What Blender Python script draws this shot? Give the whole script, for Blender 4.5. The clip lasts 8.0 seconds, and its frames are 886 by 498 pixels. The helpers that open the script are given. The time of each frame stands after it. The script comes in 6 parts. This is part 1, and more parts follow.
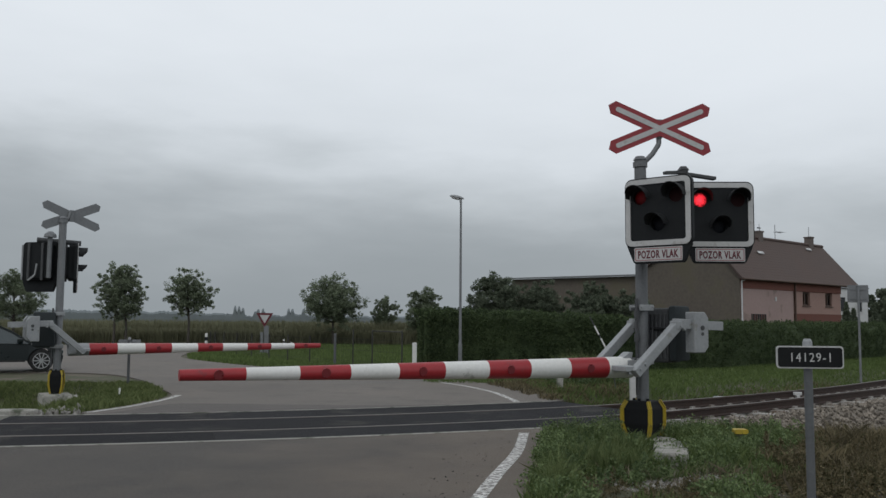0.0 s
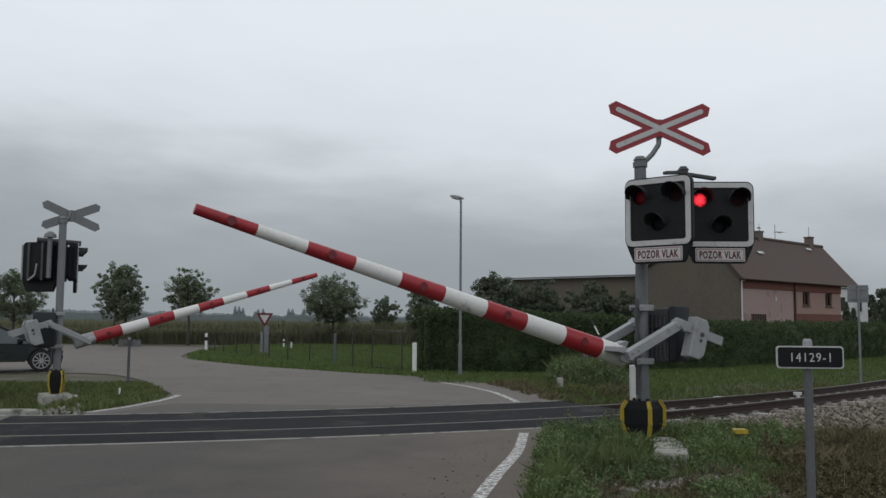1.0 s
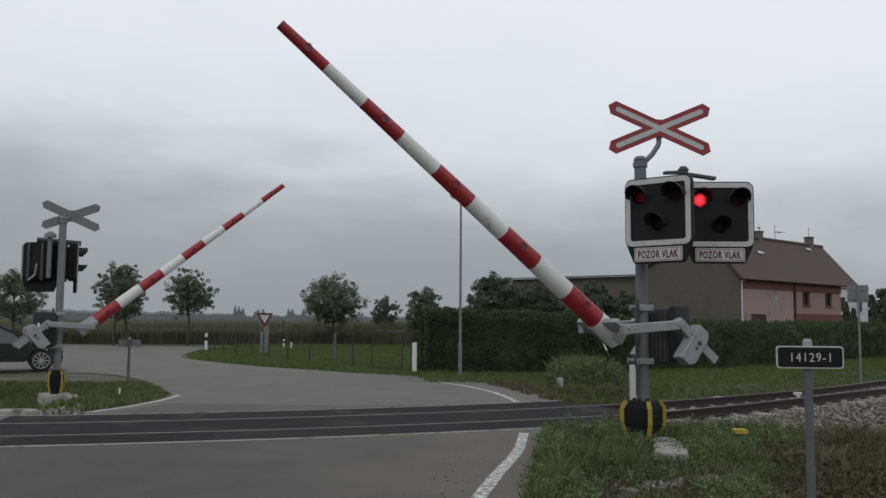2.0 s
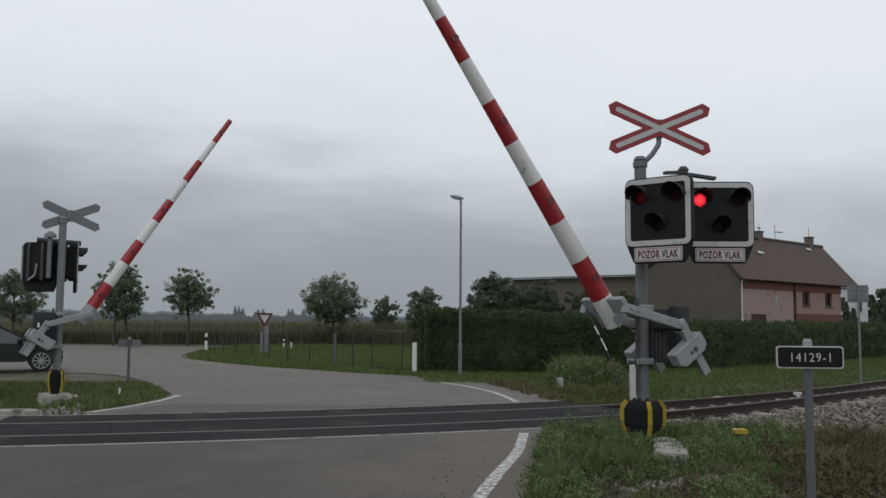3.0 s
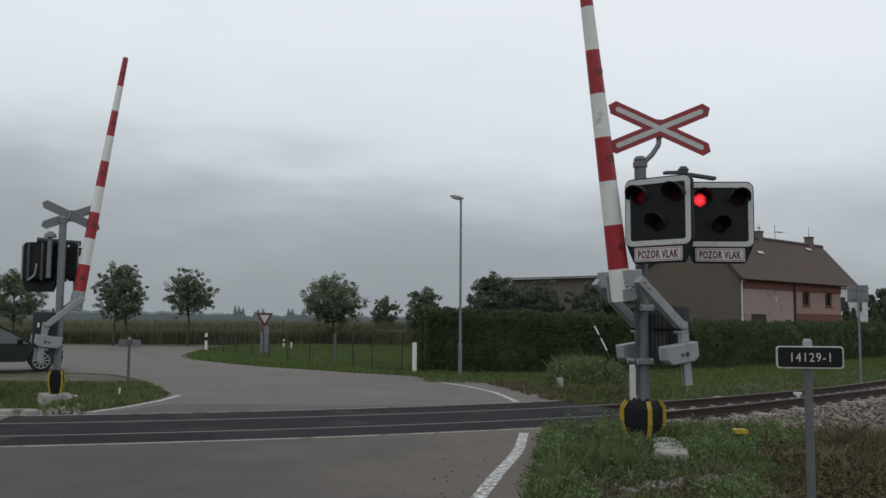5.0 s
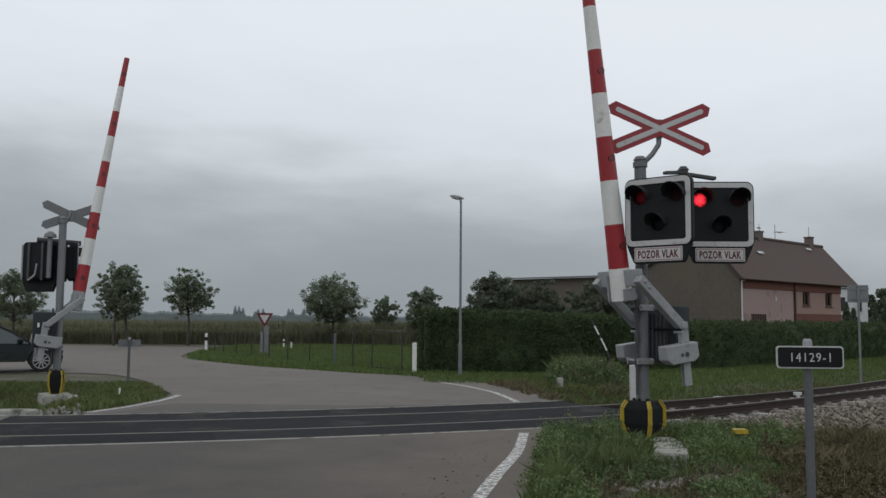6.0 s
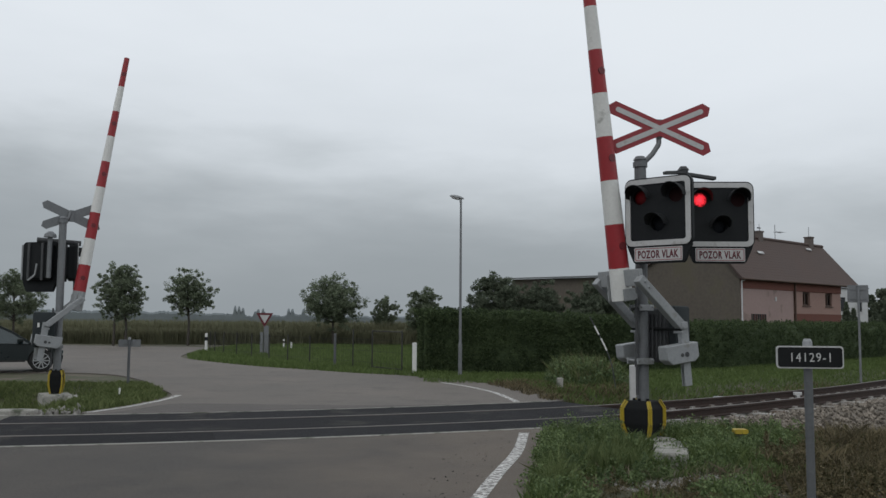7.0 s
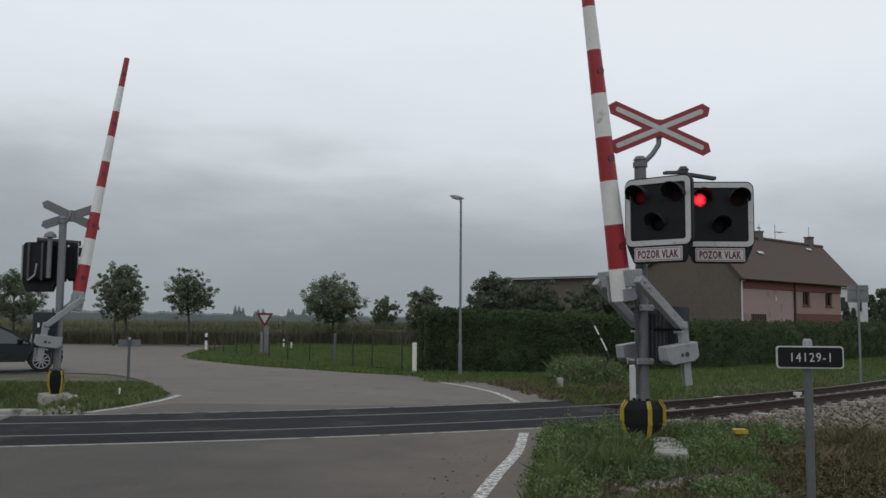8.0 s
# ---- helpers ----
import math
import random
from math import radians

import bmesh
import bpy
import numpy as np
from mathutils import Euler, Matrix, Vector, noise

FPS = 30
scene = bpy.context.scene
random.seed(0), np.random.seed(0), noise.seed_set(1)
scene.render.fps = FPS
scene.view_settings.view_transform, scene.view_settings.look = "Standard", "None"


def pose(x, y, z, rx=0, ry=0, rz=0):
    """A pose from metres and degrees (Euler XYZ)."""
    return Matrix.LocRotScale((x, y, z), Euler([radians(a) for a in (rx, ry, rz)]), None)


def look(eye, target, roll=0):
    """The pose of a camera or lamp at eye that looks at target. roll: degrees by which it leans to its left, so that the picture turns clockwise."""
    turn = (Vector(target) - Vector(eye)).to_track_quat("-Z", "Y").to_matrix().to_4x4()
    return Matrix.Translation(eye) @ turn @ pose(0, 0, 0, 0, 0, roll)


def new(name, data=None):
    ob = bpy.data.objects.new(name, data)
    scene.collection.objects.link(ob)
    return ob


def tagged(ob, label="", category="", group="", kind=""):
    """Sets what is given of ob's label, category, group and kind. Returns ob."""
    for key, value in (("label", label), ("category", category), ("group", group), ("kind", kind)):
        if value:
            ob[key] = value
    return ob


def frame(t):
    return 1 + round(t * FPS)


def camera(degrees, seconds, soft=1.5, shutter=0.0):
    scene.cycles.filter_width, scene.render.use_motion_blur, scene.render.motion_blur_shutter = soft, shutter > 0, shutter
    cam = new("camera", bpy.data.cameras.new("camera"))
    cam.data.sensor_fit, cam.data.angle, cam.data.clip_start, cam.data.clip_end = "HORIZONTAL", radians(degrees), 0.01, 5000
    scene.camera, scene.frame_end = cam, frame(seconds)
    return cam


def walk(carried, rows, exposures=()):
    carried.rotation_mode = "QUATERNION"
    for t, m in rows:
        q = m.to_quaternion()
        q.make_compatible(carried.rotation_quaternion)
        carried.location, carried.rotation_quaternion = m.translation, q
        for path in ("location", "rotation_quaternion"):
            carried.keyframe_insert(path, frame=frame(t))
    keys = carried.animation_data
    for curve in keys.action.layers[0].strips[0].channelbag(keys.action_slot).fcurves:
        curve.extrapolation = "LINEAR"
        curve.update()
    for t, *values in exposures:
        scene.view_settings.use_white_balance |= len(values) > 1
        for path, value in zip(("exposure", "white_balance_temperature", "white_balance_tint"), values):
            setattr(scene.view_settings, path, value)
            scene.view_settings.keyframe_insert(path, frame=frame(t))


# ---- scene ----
from mathutils.geometry import tessellate_polygon

EYE = (0.0, 0.0, 1.55)
cam = camera(53.66, 8.0, soft=1.5)
AIM = (0.0, 100.0, 1.55 + 100.0 * math.tan(radians(4.7575)))
walk(cam, [(0.0, look(EYE, AIM, 0.4)), (8.0, look(EYE, AIM, 0.4))])

# ---- world, sun, exposure ----
SUN_EL, SUN_AZ = radians(50), radians(205)


def node(nt, kind, **kw):
    n = nt.nodes.new(kind)
    for k, v in kw.items():
        n.inputs[k].default_value = v
    return n


def make_world():
    w = bpy.data.worlds.new("overcast_sky")
    scene.world = w
    w.use_nodes = True
    nt = w.node_tree
    nt.nodes.clear()
    link = nt.links.new
    out = nt.nodes.new("ShaderNodeOutputWorld")
    sky = nt.nodes.new("ShaderNodeTexSky")
    sky.sky_type = "NISHITA"
    sky.sun_disc = False
    sky.sun_elevation, sky.sun_rotation = SUN_EL, SUN_AZ
    sky.dust_density = 4.0
    b1 = nt.nodes.new("ShaderNodeBackground")
    b1.inputs["Strength"].default_value = 0.05
    link(sky.outputs[0], b1.inputs["Color"])
    # cloud deck: brightness by height above the horizon, broken by soft cloud forms
    tc = nt.nodes.new("ShaderNodeTexCoord")
    sep = nt.nodes.new("ShaderNodeSeparateXYZ")
    link(tc.outputs["Generated"], sep.inputs[0])
    mp = nt.nodes.new("ShaderNodeMapping")
    mp.inputs["Scale"].default_value = (1.0, 1.0, 3.6)
    link(tc.outputs["Generated"], mp.inputs["Vector"])
    nz = node(nt, "ShaderNodeTexNoise", Scale=2.6, Detail=5.0, Roughness=0.5, Distortion=0.3)
    link(mp.outputs[0], nz.inputs["Vector"])
    nz2 = node(nt, "ShaderNodeTexNoise", Scale=9.0, Detail=4.0, Roughness=0.55)
    link(mp.outputs[0], nz2.inputs["Vector"])
    m1 = nt.nodes.new("ShaderNodeMath")
    m1.operation = "MULTIPLY_ADD"
    m1.inputs[1].default_value = 0.16
    link(nz.outputs[0], m1.inputs[0])
    link(sep.outputs[2], m1.inputs[2])
    m2 = nt.nodes.new("ShaderNodeMath")
    m2.operation = "MULTIPLY_ADD"
    m2.inputs[1].default_value = 0.05
    link(nz2.outputs[0], m2.inputs[0])
    m3 = nt.nodes.new("ShaderNodeMath")
    m3.operation = "MULTIPLY_ADD"
    m3.inputs[1].default_value = 0.075
    link(sep.outputs[0], m3.inputs[0])
    link(m1.outputs[0], m3.inputs[2])
    link(m3.outputs[0], m2.inputs[2])
    ramp = nt.nodes.new("ShaderNodeValToRGB")
    cr = ramp.color_ramp
    cr.interpolation = "B_SPLINE"
    stops = [(0.0, (0.30, 0.333, 0.36)), (0.105, (0.308, 0.343, 0.368)), (0.19, (0.35, 0.385, 0.412)), (0.255, (0.55, 0.595, 0.63)),
             (0.31, (0.72, 0.77, 0.82)), (0.44, (0.86, 0.91, 0.965)), (0.65, (0.80, 0.84, 0.87)), (1.0, (0.60, 0.635, 0.67))]
    cr.elements[0].position, cr.elements[0].color = stops[0][0], (*stops[0][1], 1)
    cr.elements[1].position, cr.elements[1].color = stops[-1][0], (*stops[-1][1], 1)
    for pos, c in stops[1:-1]:
        e = cr.elements.new(pos)
        e.color = (*c, 1)
    link(m2.outputs[0], ramp.inputs[0])
    b2 = nt.nodes.new("ShaderNodeBackground")
    b2.inputs["Strength"].default_value = 1.0
    link(ramp.outputs[0], b2.inputs["Color"])
    mix = nt.nodes.new("ShaderNodeMixShader")
    mix.inputs[0].default_value = 0.93
    link(b1.outputs[0], mix.inputs[1])
    link(b2.outputs[0], mix.inputs[2])
    link(mix.outputs[0], out.inputs[0])


make_world()
sun_data = bpy.data.lights.new("sun", "SUN")
sun_data.energy, sun_data.angle, sun_data.color = 0.35, radians(25), (1.0, 0.97, 0.93)
sun = new("sun", sun_data)
sun.matrix_basis = look((0, 0, 30), (0 + math.sin(SUN_AZ) * -20, -math.cos(SUN_AZ) * 20, 30 - 20 * math.tan(SUN_EL)))
scene.view_settings.exposure = 0.0


# ---- materials ----
def mat(name, a, b=None, rough=0.8, metal=0.0, scale=3.0, fine=40.0, bump=0.0, bump_scale=60.0, island=0.0, rand=0.0, spots=None, spec=0.5, trans=0.0, own=False):
    """A surface whose colour runs between a and b at two scales; spots: (colour, scale, share) of stains; own: the pattern goes with the thing."""
    m = bpy.data.materials.new(name)
    m.use_nodes = True
    nt = m.node_tree
    link = nt.links.new
    bs = nt.nodes["Principled BSDF"]
    bs.inputs["Metallic"].default_value = metal
    bs.inputs["Specular IOR Level"].default_value = spec
    b = b or tuple(c * 0.75 for c in a)
    tc = nt.nodes.new("ShaderNodeTexCoord")
    n1 = node(nt, "ShaderNodeTexNoise", Scale=scale, Detail=5.0, Roughness=0.6)
    n2 = node(nt, "ShaderNodeTexNoise", Scale=fine, Detail=3.0, Roughness=0.6)
    geo = nt.nodes.new("ShaderNodeNewGeometry")
    where = tc.outputs["Object"] if own else geo.outputs["Position"]
    link(where, n1.inputs["Vector"])
    link(where, n2.inputs["Vector"])
    add = nt.nodes.new("ShaderNodeMath")
    add.operation = "MULTIPLY_ADD"
    add.inputs[1].default_value = 0.5
    link(n2.outputs[0], add.inputs[0])
    half = nt.nodes.new("ShaderNodeMath")
    half.operation = "MULTIPLY"
    half.inputs[1].default_value = 0.5
    link(n1.outputs[0], half.inputs[0])
    link(half.outputs[0], add.inputs[2])
    fac = add.outputs[0]
    if island or rand:
        src = geo.outputs["Random Per Island"]
        if rand:
            src = nt.nodes.new("ShaderNodeObjectInfo").outputs["Random"]
        mx = nt.nodes.new("ShaderNodeMath")
        mx.operation = "MULTIPLY_ADD"
        mx.inputs[1].default_value = island or rand
        link(src, mx.inputs[0])
        off = nt.nodes.new("ShaderNodeMath")
        off.operation = "SUBTRACT"
        off.inputs[1].default_value = 0.5 * (island or rand)
        link(fac, off.inputs[0])
        link(off.outputs[0], mx.inputs[2])
        fac = mx.outputs[0]
    rp = nt.nodes.new("ShaderNodeValToRGB")
    rp.color_ramp.elements[0].position, rp.color_ramp.elements[0].color = 0.3, (*b, 1)
    rp.color_ramp.elements[1].position, rp.color_ramp.elements[1].color = 0.7, (*a, 1)
    link(fac, rp.inputs[0])
    col = rp.outputs[0]
    if spots:
        sc, ss, share = spots
        n3 = node(nt, "ShaderNodeTexNoise", Scale=ss, Detail=6.0, Roughness=0.65)
        link(where, n3.inputs["Vector"])
        r3 = nt.nodes.new("ShaderNodeValToRGB")
        r3.color_ramp.elements[0].position = 0.62 - share * 0.4
        r3.color_ramp.elements[1].position = 0.72 - share * 0.4
        link(n3.outputs[0], r3.inputs[0])
        mxc = nt.nodes.new("ShaderNodeMix")
        mxc.data_type = "RGBA"
        link(r3.outputs[0], mxc.inputs[0])
        link(col, mxc.inputs[6])
        mxc.inputs[7].default_value = (*sc, 1)
        col = mxc.outputs[2]
    link(col, bs.inputs["Base Color"])
    rr = nt.nodes.new("ShaderNodeMapRange")
    rr.inputs["To Min"].default_value, rr.inputs["To Max"].default_value = max(0.03, rough - 0.1), min(1.0, rough + 0.1)
    link(n1.outputs[0], rr.inputs[0])
    link(rr.outputs[0], bs.inputs["Roughness"])
    if bump:
        n4 = node(nt, "ShaderNodeTexNoise", Scale=bump_scale, Detail=4.0, Roughness=0.65)
        link(where, n4.inputs["Vector"])
        bp = nt.nodes.new("ShaderNodeBump")
        bp.inputs["Strength"].default_value, bp.inputs["Distance"].default_value = min(1.0, bump), 0.02
        link(n4.outputs[0], bp.inputs["Height"])
        link(bp.outputs[0], bs.inputs["Normal"])
    if trans:
        bs.inputs["Subsurface Weight"].default_value = 0.0
        tl = nt.nodes.new("ShaderNodeBsdfTranslucent")
        link(col, tl.inputs[0])
        ms = nt.nodes.new("ShaderNodeMixShader")
        ms.inputs[0].default_value = trans
        link(bs.outputs[0], ms.inputs[1])
        link(tl.outputs[0], ms.inputs[2])
        link(ms.outputs[0], nt.nodes["Material Output"].inputs[0])
    return m


def glow(name, color, strength):
    m = bpy.data.materials.new(name)
    m.use_nodes = True
    bs = m.node_tree.nodes["Principled BSDF"]
    bs.inputs["Base Color"].default_value = (0.04, 0.002, 0.003, 1)
    bs.inputs["Roughness"].default_value = 0.5
    bs.inputs["Specular IOR Level"].default_value = 0.15
    bs.inputs["Emission Color"].default_value = (*color, 1)
    bs.inputs["Emission Strength"].default_value = strength
    # the beam is strongest in the lens's middle, and its moulded facets break it up
    nt = m.node_tree
    tc = nt.nodes.new("ShaderNodeTexCoord")
    ln = nt.nodes.new("ShaderNodeVectorMath")
    ln.operation = "LENGTH"
    nt.links.new(tc.outputs["Object"], ln.inputs[0])
    nz = node(nt, "ShaderNodeTexNoise", Scale=42.0, Detail=2.0)
    nt.links.new(tc.outputs["Object"], nz.inputs["Vector"])
    ad = nt.nodes.new("ShaderNodeMath")
    ad.operation = "MULTIPLY_ADD"
    ad.inputs[1].default_value = 0.10
    nt.links.new(nz.outputs[0], ad.inputs[0])
    nt.links.new(ln.outputs["Value"], ad.inputs[2])
    mr = nt.nodes.new("ShaderNodeMapRange")
    mr.inputs["From Min"].default_value, mr.inputs["From Max"].default_value = 0.045, 0.150
    mr.inputs["To Min"].default_value, mr.inputs["To Max"].default_value = strength * 2.4, strength * 0.10
    nt.links.new(ad.outputs[0], mr.inputs[0])
    nt.links.new(mr.outputs[0], bs.inputs["Emission Strength"])
    return m


ASPHALT = mat("worn_asphalt", (0.118, 0.102, 0.089), (0.024, 0.022, 0.021), 0.78, scale=0.55, fine=34, bump=0.6, bump_scale=150, spots=((0.064, 0.056, 0.050), 0.6, 0.20))


def dusty(m, tan, x0, x1, most):
    """Pale dust carried on to the road from its verge, in blotches that thin out from x1 to x0."""
    nt = m.node_tree
    link = nt.links.new
    bs = nt.nodes["Principled BSDF"]
    old = bs.inputs["Base Color"].links[0].from_socket
    geo = nt.nodes.new("ShaderNodeNewGeometry")
    sep = nt.nodes.new("ShaderNodeSeparateXYZ")
    link(geo.outputs["Position"], sep.inputs[0])
    mr = nt.nodes.new("ShaderNodeMapRange")
    mr.inputs["From Min"].default_value, mr.inputs["From Max"].default_value = x0, x1
    mr.inputs["To Min"].default_value, mr.inputs["To Max"].default_value = -0.35, 0.35
    link(sep.outputs[0], mr.inputs[0])
    n = node(nt, "ShaderNodeTexNoise", Scale=0.75, Detail=6.0, Roughness=0.62)
    link(geo.outputs["Position"], n.inputs["Vector"])
    add = nt.nodes.new("ShaderNodeMath")
    add.operation = "ADD"
    link(mr.outputs[0], add.inputs[0])
    link(n.outputs[0], add.inputs[1])
    rp = nt.nodes.new("ShaderNodeMapRange")
    rp.inputs["From Min"].default_value, rp.inputs["From Max"].default_value = 0.25, 0.85
    rp.inputs["To Max"].default_value = most
    link(add.outputs[0], rp.inputs[0])
    mx = nt.nodes.new("ShaderNodeMix")
    mx.data_type = "RGBA"
    link(rp.outputs[0], mx.inputs[0])
    link(old, mx.inputs[6])
    mx.inputs[7].default_value = (*tan, 1)
    link(mx.outputs[2], bs.inputs["Base Color"])


dusty(ASPHALT, (0.158, 0.128, 0.101), -3.6, 1.2, 0.72)
GRASS_SOIL = mat("grass_ground", (0.085, 0.088, 0.048), (0.050, 0.052, 0.030), 0.95, scale=0.6, fine=14, bump=1.0, bump_scale=22, spots=((0.12, 0.10, 0.078), 0.9, 0.28))
PAINT = mat("road_paint", (0.72, 0.72, 0.70), (0.55, 0.54, 0.52), 0.7, scale=3, fine=40, bump=0.3, bump_scale=160, spots=((0.16, 0.15, 0.14), 16.0, 0.42))
# junction asphalt, its colour lightened in place of grazing sky sheen
SHEEN_ASPHALT = mat("sheen_lightened_asphalt", (0.185, 0.161, 0.140), (0.082, 0.073, 0.065), 0.75, scale=0.35, fine=25, bump=0.5, bump_scale=120, spots=((0.105, 0.092, 0.082), 0.9, 0.20))
PATCH = mat("newer_asphalt", (0.125, 0.111, 0.102), (0.062, 0.055, 0.052), 0.8, scale=0.6, fine=40, bump=0.5, bump_scale=150)
RUBBER = mat("crossing_rubber", (0.022, 0.022, 0.025), (0.012, 0.012, 0.014), 0.85, spec=0.15, scale=1.2, fine=30, bump=0.5, bump_scale=90, rand=0.25, spots=((0.042, 0.040, 0.038), 0.9, 0.18))
CONCRETE = mat("weathered_concrete", (0.40, 0.39, 0.36), (0.24, 0.235, 0.21), 0.9, scale=2.5, fine=25, bump=0.6, bump_scale=40, spots=((0.10, 0.11, 0.08), 3.0, 0.25))
SLEEPER = mat("sleeper_concrete", (0.36, 0.35, 0.33), (0.22, 0.20, 0.18), 0.9, scale=2, fine=25, bump=0.5, rand=0.4, spots=((0.13, 0.09, 0.065), 4.0, 0.25))
RUST = mat("rusty_rail", (0.052, 0.030, 0.023), (0.028, 0.019, 0.017), 0.8, scale=3, fine=40, bump=0.4)
RAILTOP = mat("worn_rail_head", (0.15, 0.132, 0.122), (0.09, 0.078, 0.072), 0.5, metal=0.25, scale=2, fine=30)
BALLAST = mat("ballast_stone", (0.270, 0.236, 0.196), (0.092, 0.079, 0.064), 0.9, scale=8, fine=40, bump=0.5, island=0.7)
MAST_GREY = mat("mast_grey", (0.172, 0.180, 0.190), (0.115, 0.121, 0.128), 0.6, metal=0.2, scale=4, fine=30, bump=0.1)
POST_GREY = mat("dull_grey_post", (0.135, 0.142, 0.150), (0.085, 0.090, 0.096), 0.6, metal=0.2, scale=4, fine=30, bump=0.1)
GALV = mat("galvanised_steel", (0.22, 0.23, 0.24), (0.15, 0.157, 0.165), 0.6, metal=0.25, scale=4, fine=30, bump=0.1)
GREY_PAINT = mat("grey_paint", (0.33, 0.345, 0.355), (0.24, 0.25, 0.26), 0.5, scale=3, fine=25, bump=0.1, spots=((0.22, 0.22, 0.21), 5.0, 0.08), own=True)
DARK_GREY = mat("dark_grey_steel", (0.085, 0.088, 0.092), (0.050, 0.052, 0.056), 0.6, spec=0.3, scale=3, fine=25, bump=0.1)
HOOD = mat("dark_lamp_hood", (0.030, 0.032, 0.034), (0.020, 0.022, 0.024), 0.7, spec=0.2, scale=4, fine=30, bump=0.1)
SLATE = mat("slate_grey_casing", (0.040, 0.047, 0.050), (0.030, 0.036, 0.039), 0.8, spec=0.2, scale=3, fine=25, bump=0.1)
BLACK = mat("black_board", (0.016, 0.0178, 0.020), (0.010, 0.0115, 0.013), 0.6, spec=0.2, scale=4, fine=30, bump=0.1)
WHITE = mat("white_paint", (0.76, 0.76, 0.74), (0.62, 0.62, 0.60), 0.5, scale=2, fine=25, spots=((0.42, 0.42, 0.40), 4.0, 0.06), own=True)
RED = mat("red_film", (0.36, 0.022, 0.030), (0.27, 0.016, 0.022), 0.45, scale=3, fine=25, spots=((0.20, 0.03, 0.035), 5.0, 0.10), own=True)
SIGN_RED = mat("sign_red", (0.30, 0.030, 0.040), (0.24, 0.022, 0.030), 0.5, scale=3, fine=25)
LETTER_RED = mat("letter_red", (0.13, 0.016, 0.026), (0.10, 0.012, 0.020), 0.5)
SIGN_WHITE = mat("sign_white", (0.55, 0.55, 0.55), (0.44, 0.44, 0.44), 0.5, scale=3, fine=25, spots=((0.35, 0.34, 0.33), 6.0, 0.1))
DARK_RED = mat("dark_reflector", (0.17, 0.010, 0.016), (0.11, 0.008, 0.012), 0.3, scale=6, fine=50, own=True)
YELLOW = mat("yellow_paint", (0.50, 0.38, 0.03), (0.36, 0.26, 0.03), 0.55, scale=4, fine=30, spots=((0.10, 0.09, 0.05), 6.0, 0.15))
LAMP_DIM = glow("weak_red_lens", (1.0, 0.03, 0.05), 0.013)
LAMP_RED = glow("lit_red_lens", (1.0, 0.035, 0.055), 1.0)
SLEEVE_BLACK = mat("black_rubber_guard", (0.016, 0.017, 0.018), (0.010, 0.011, 0.012), 0.75, spec=0.15, scale=4, fine=30, bump=0.1)
LENS_OFF = mat("dark_lens", (0.024, 0.004, 0.0055), (0.014, 0.003, 0.0035), 0.6, spec=0.12, scale=10, fine=60, own=True)
LENS_BLUE = mat("dark_clear_lens", (0.012, 0.014, 0.020), (0.007, 0.008, 0.012), 0.5, spec=0.15, scale=10, fine=60)


# ---- mesh helpers ----
def part(name, bm, material, parent=None, label="", smooth=False):
    me = bpy.data.meshes.new(name)
    bmesh.ops.recalc_face_normals(bm, faces=bm.faces[:])
    if smooth:
        for f in bm.faces:
            f.smooth = True
        for e in bm.edges:
            e.smooth = len(e.link_faces) == 2 and e.calc_face_angle(0) < 0.7
    bm.to_mesh(me)
    bm.free()
    for m in (material if isinstance(material, (list, tuple)) else [material]):
        me.materials.append(m)
    ob = new(name, me)
    ob.parent = parent
    if label:
        ob["label"] = label
    return ob


def empty(name, m=None):
    ob = new(name)
    ob.empty_display_size = 0.2
    if m is not None:
        ob.matrix_basis = m
    return ob


def box(bm, x0, x1, y0, y1, z0, z1, bev=0.0, m=None):
    vs = bmesh.ops.create_cube(bm, size=1.0)["verts"]
    bmesh.ops.scale(bm, vec=(abs(x1 - x0), abs(y1 - y0), abs(z1 - z0)), verts=vs)
    bmesh.ops.translate(bm, vec=((x0 + x1) / 2, (y0 + y1) / 2, (z0 + z1) / 2), verts=vs)
    if bev:
        es = list({e for v in vs for e in v.link_edges})
        r = bmesh.ops.bevel(bm, geom=es, offset=bev, segments=2, affect="EDGES", profile=0.5)
        vs = list({v for f in r["faces"] for v in f.verts} | {v for v in vs if v.is_valid})
    if m is not None:
        bmesh.ops.transform(bm, matrix=m, verts=vs)
    return vs


def tube(bm, p0, p1, r0, r1=None, n=16, caps=True):
    p0, p1 = Vector(p0), Vector(p1)
    r1 = r0 if r1 is None else r1
    m = Matrix.Translation((p0 + p1) / 2) @ (p1 - p0).to_track_quat("Z", "Y").to_matrix().to_4x4()
    return bmesh.ops.create_cone(bm, cap_ends=caps, segments=n, radius1=r0, radius2=r1, depth=(p1 - p0).length, matrix=m)["verts"]


def bar(bm, p0, p1, w, h, bev=0.0, up=(0, 1, 0)):
    """A rectangular bar from p0 to p1; w across `up`, h along it."""
    p0, p1 = Vector(p0), Vector(p1)
    z = (p1 - p0).normalized()
    y = Vector(up)
    x = y.cross(z).normalized()
    y = z.cross(x)
    m = Matrix((x, y, z)).transposed().to_4x4()
    m.translation = (p0 + p1) / 2
    d = (p1 - p0).length
    return box(bm, -w / 2, w / 2, -h / 2, h / 2, -d / 2, d / 2, bev, m)


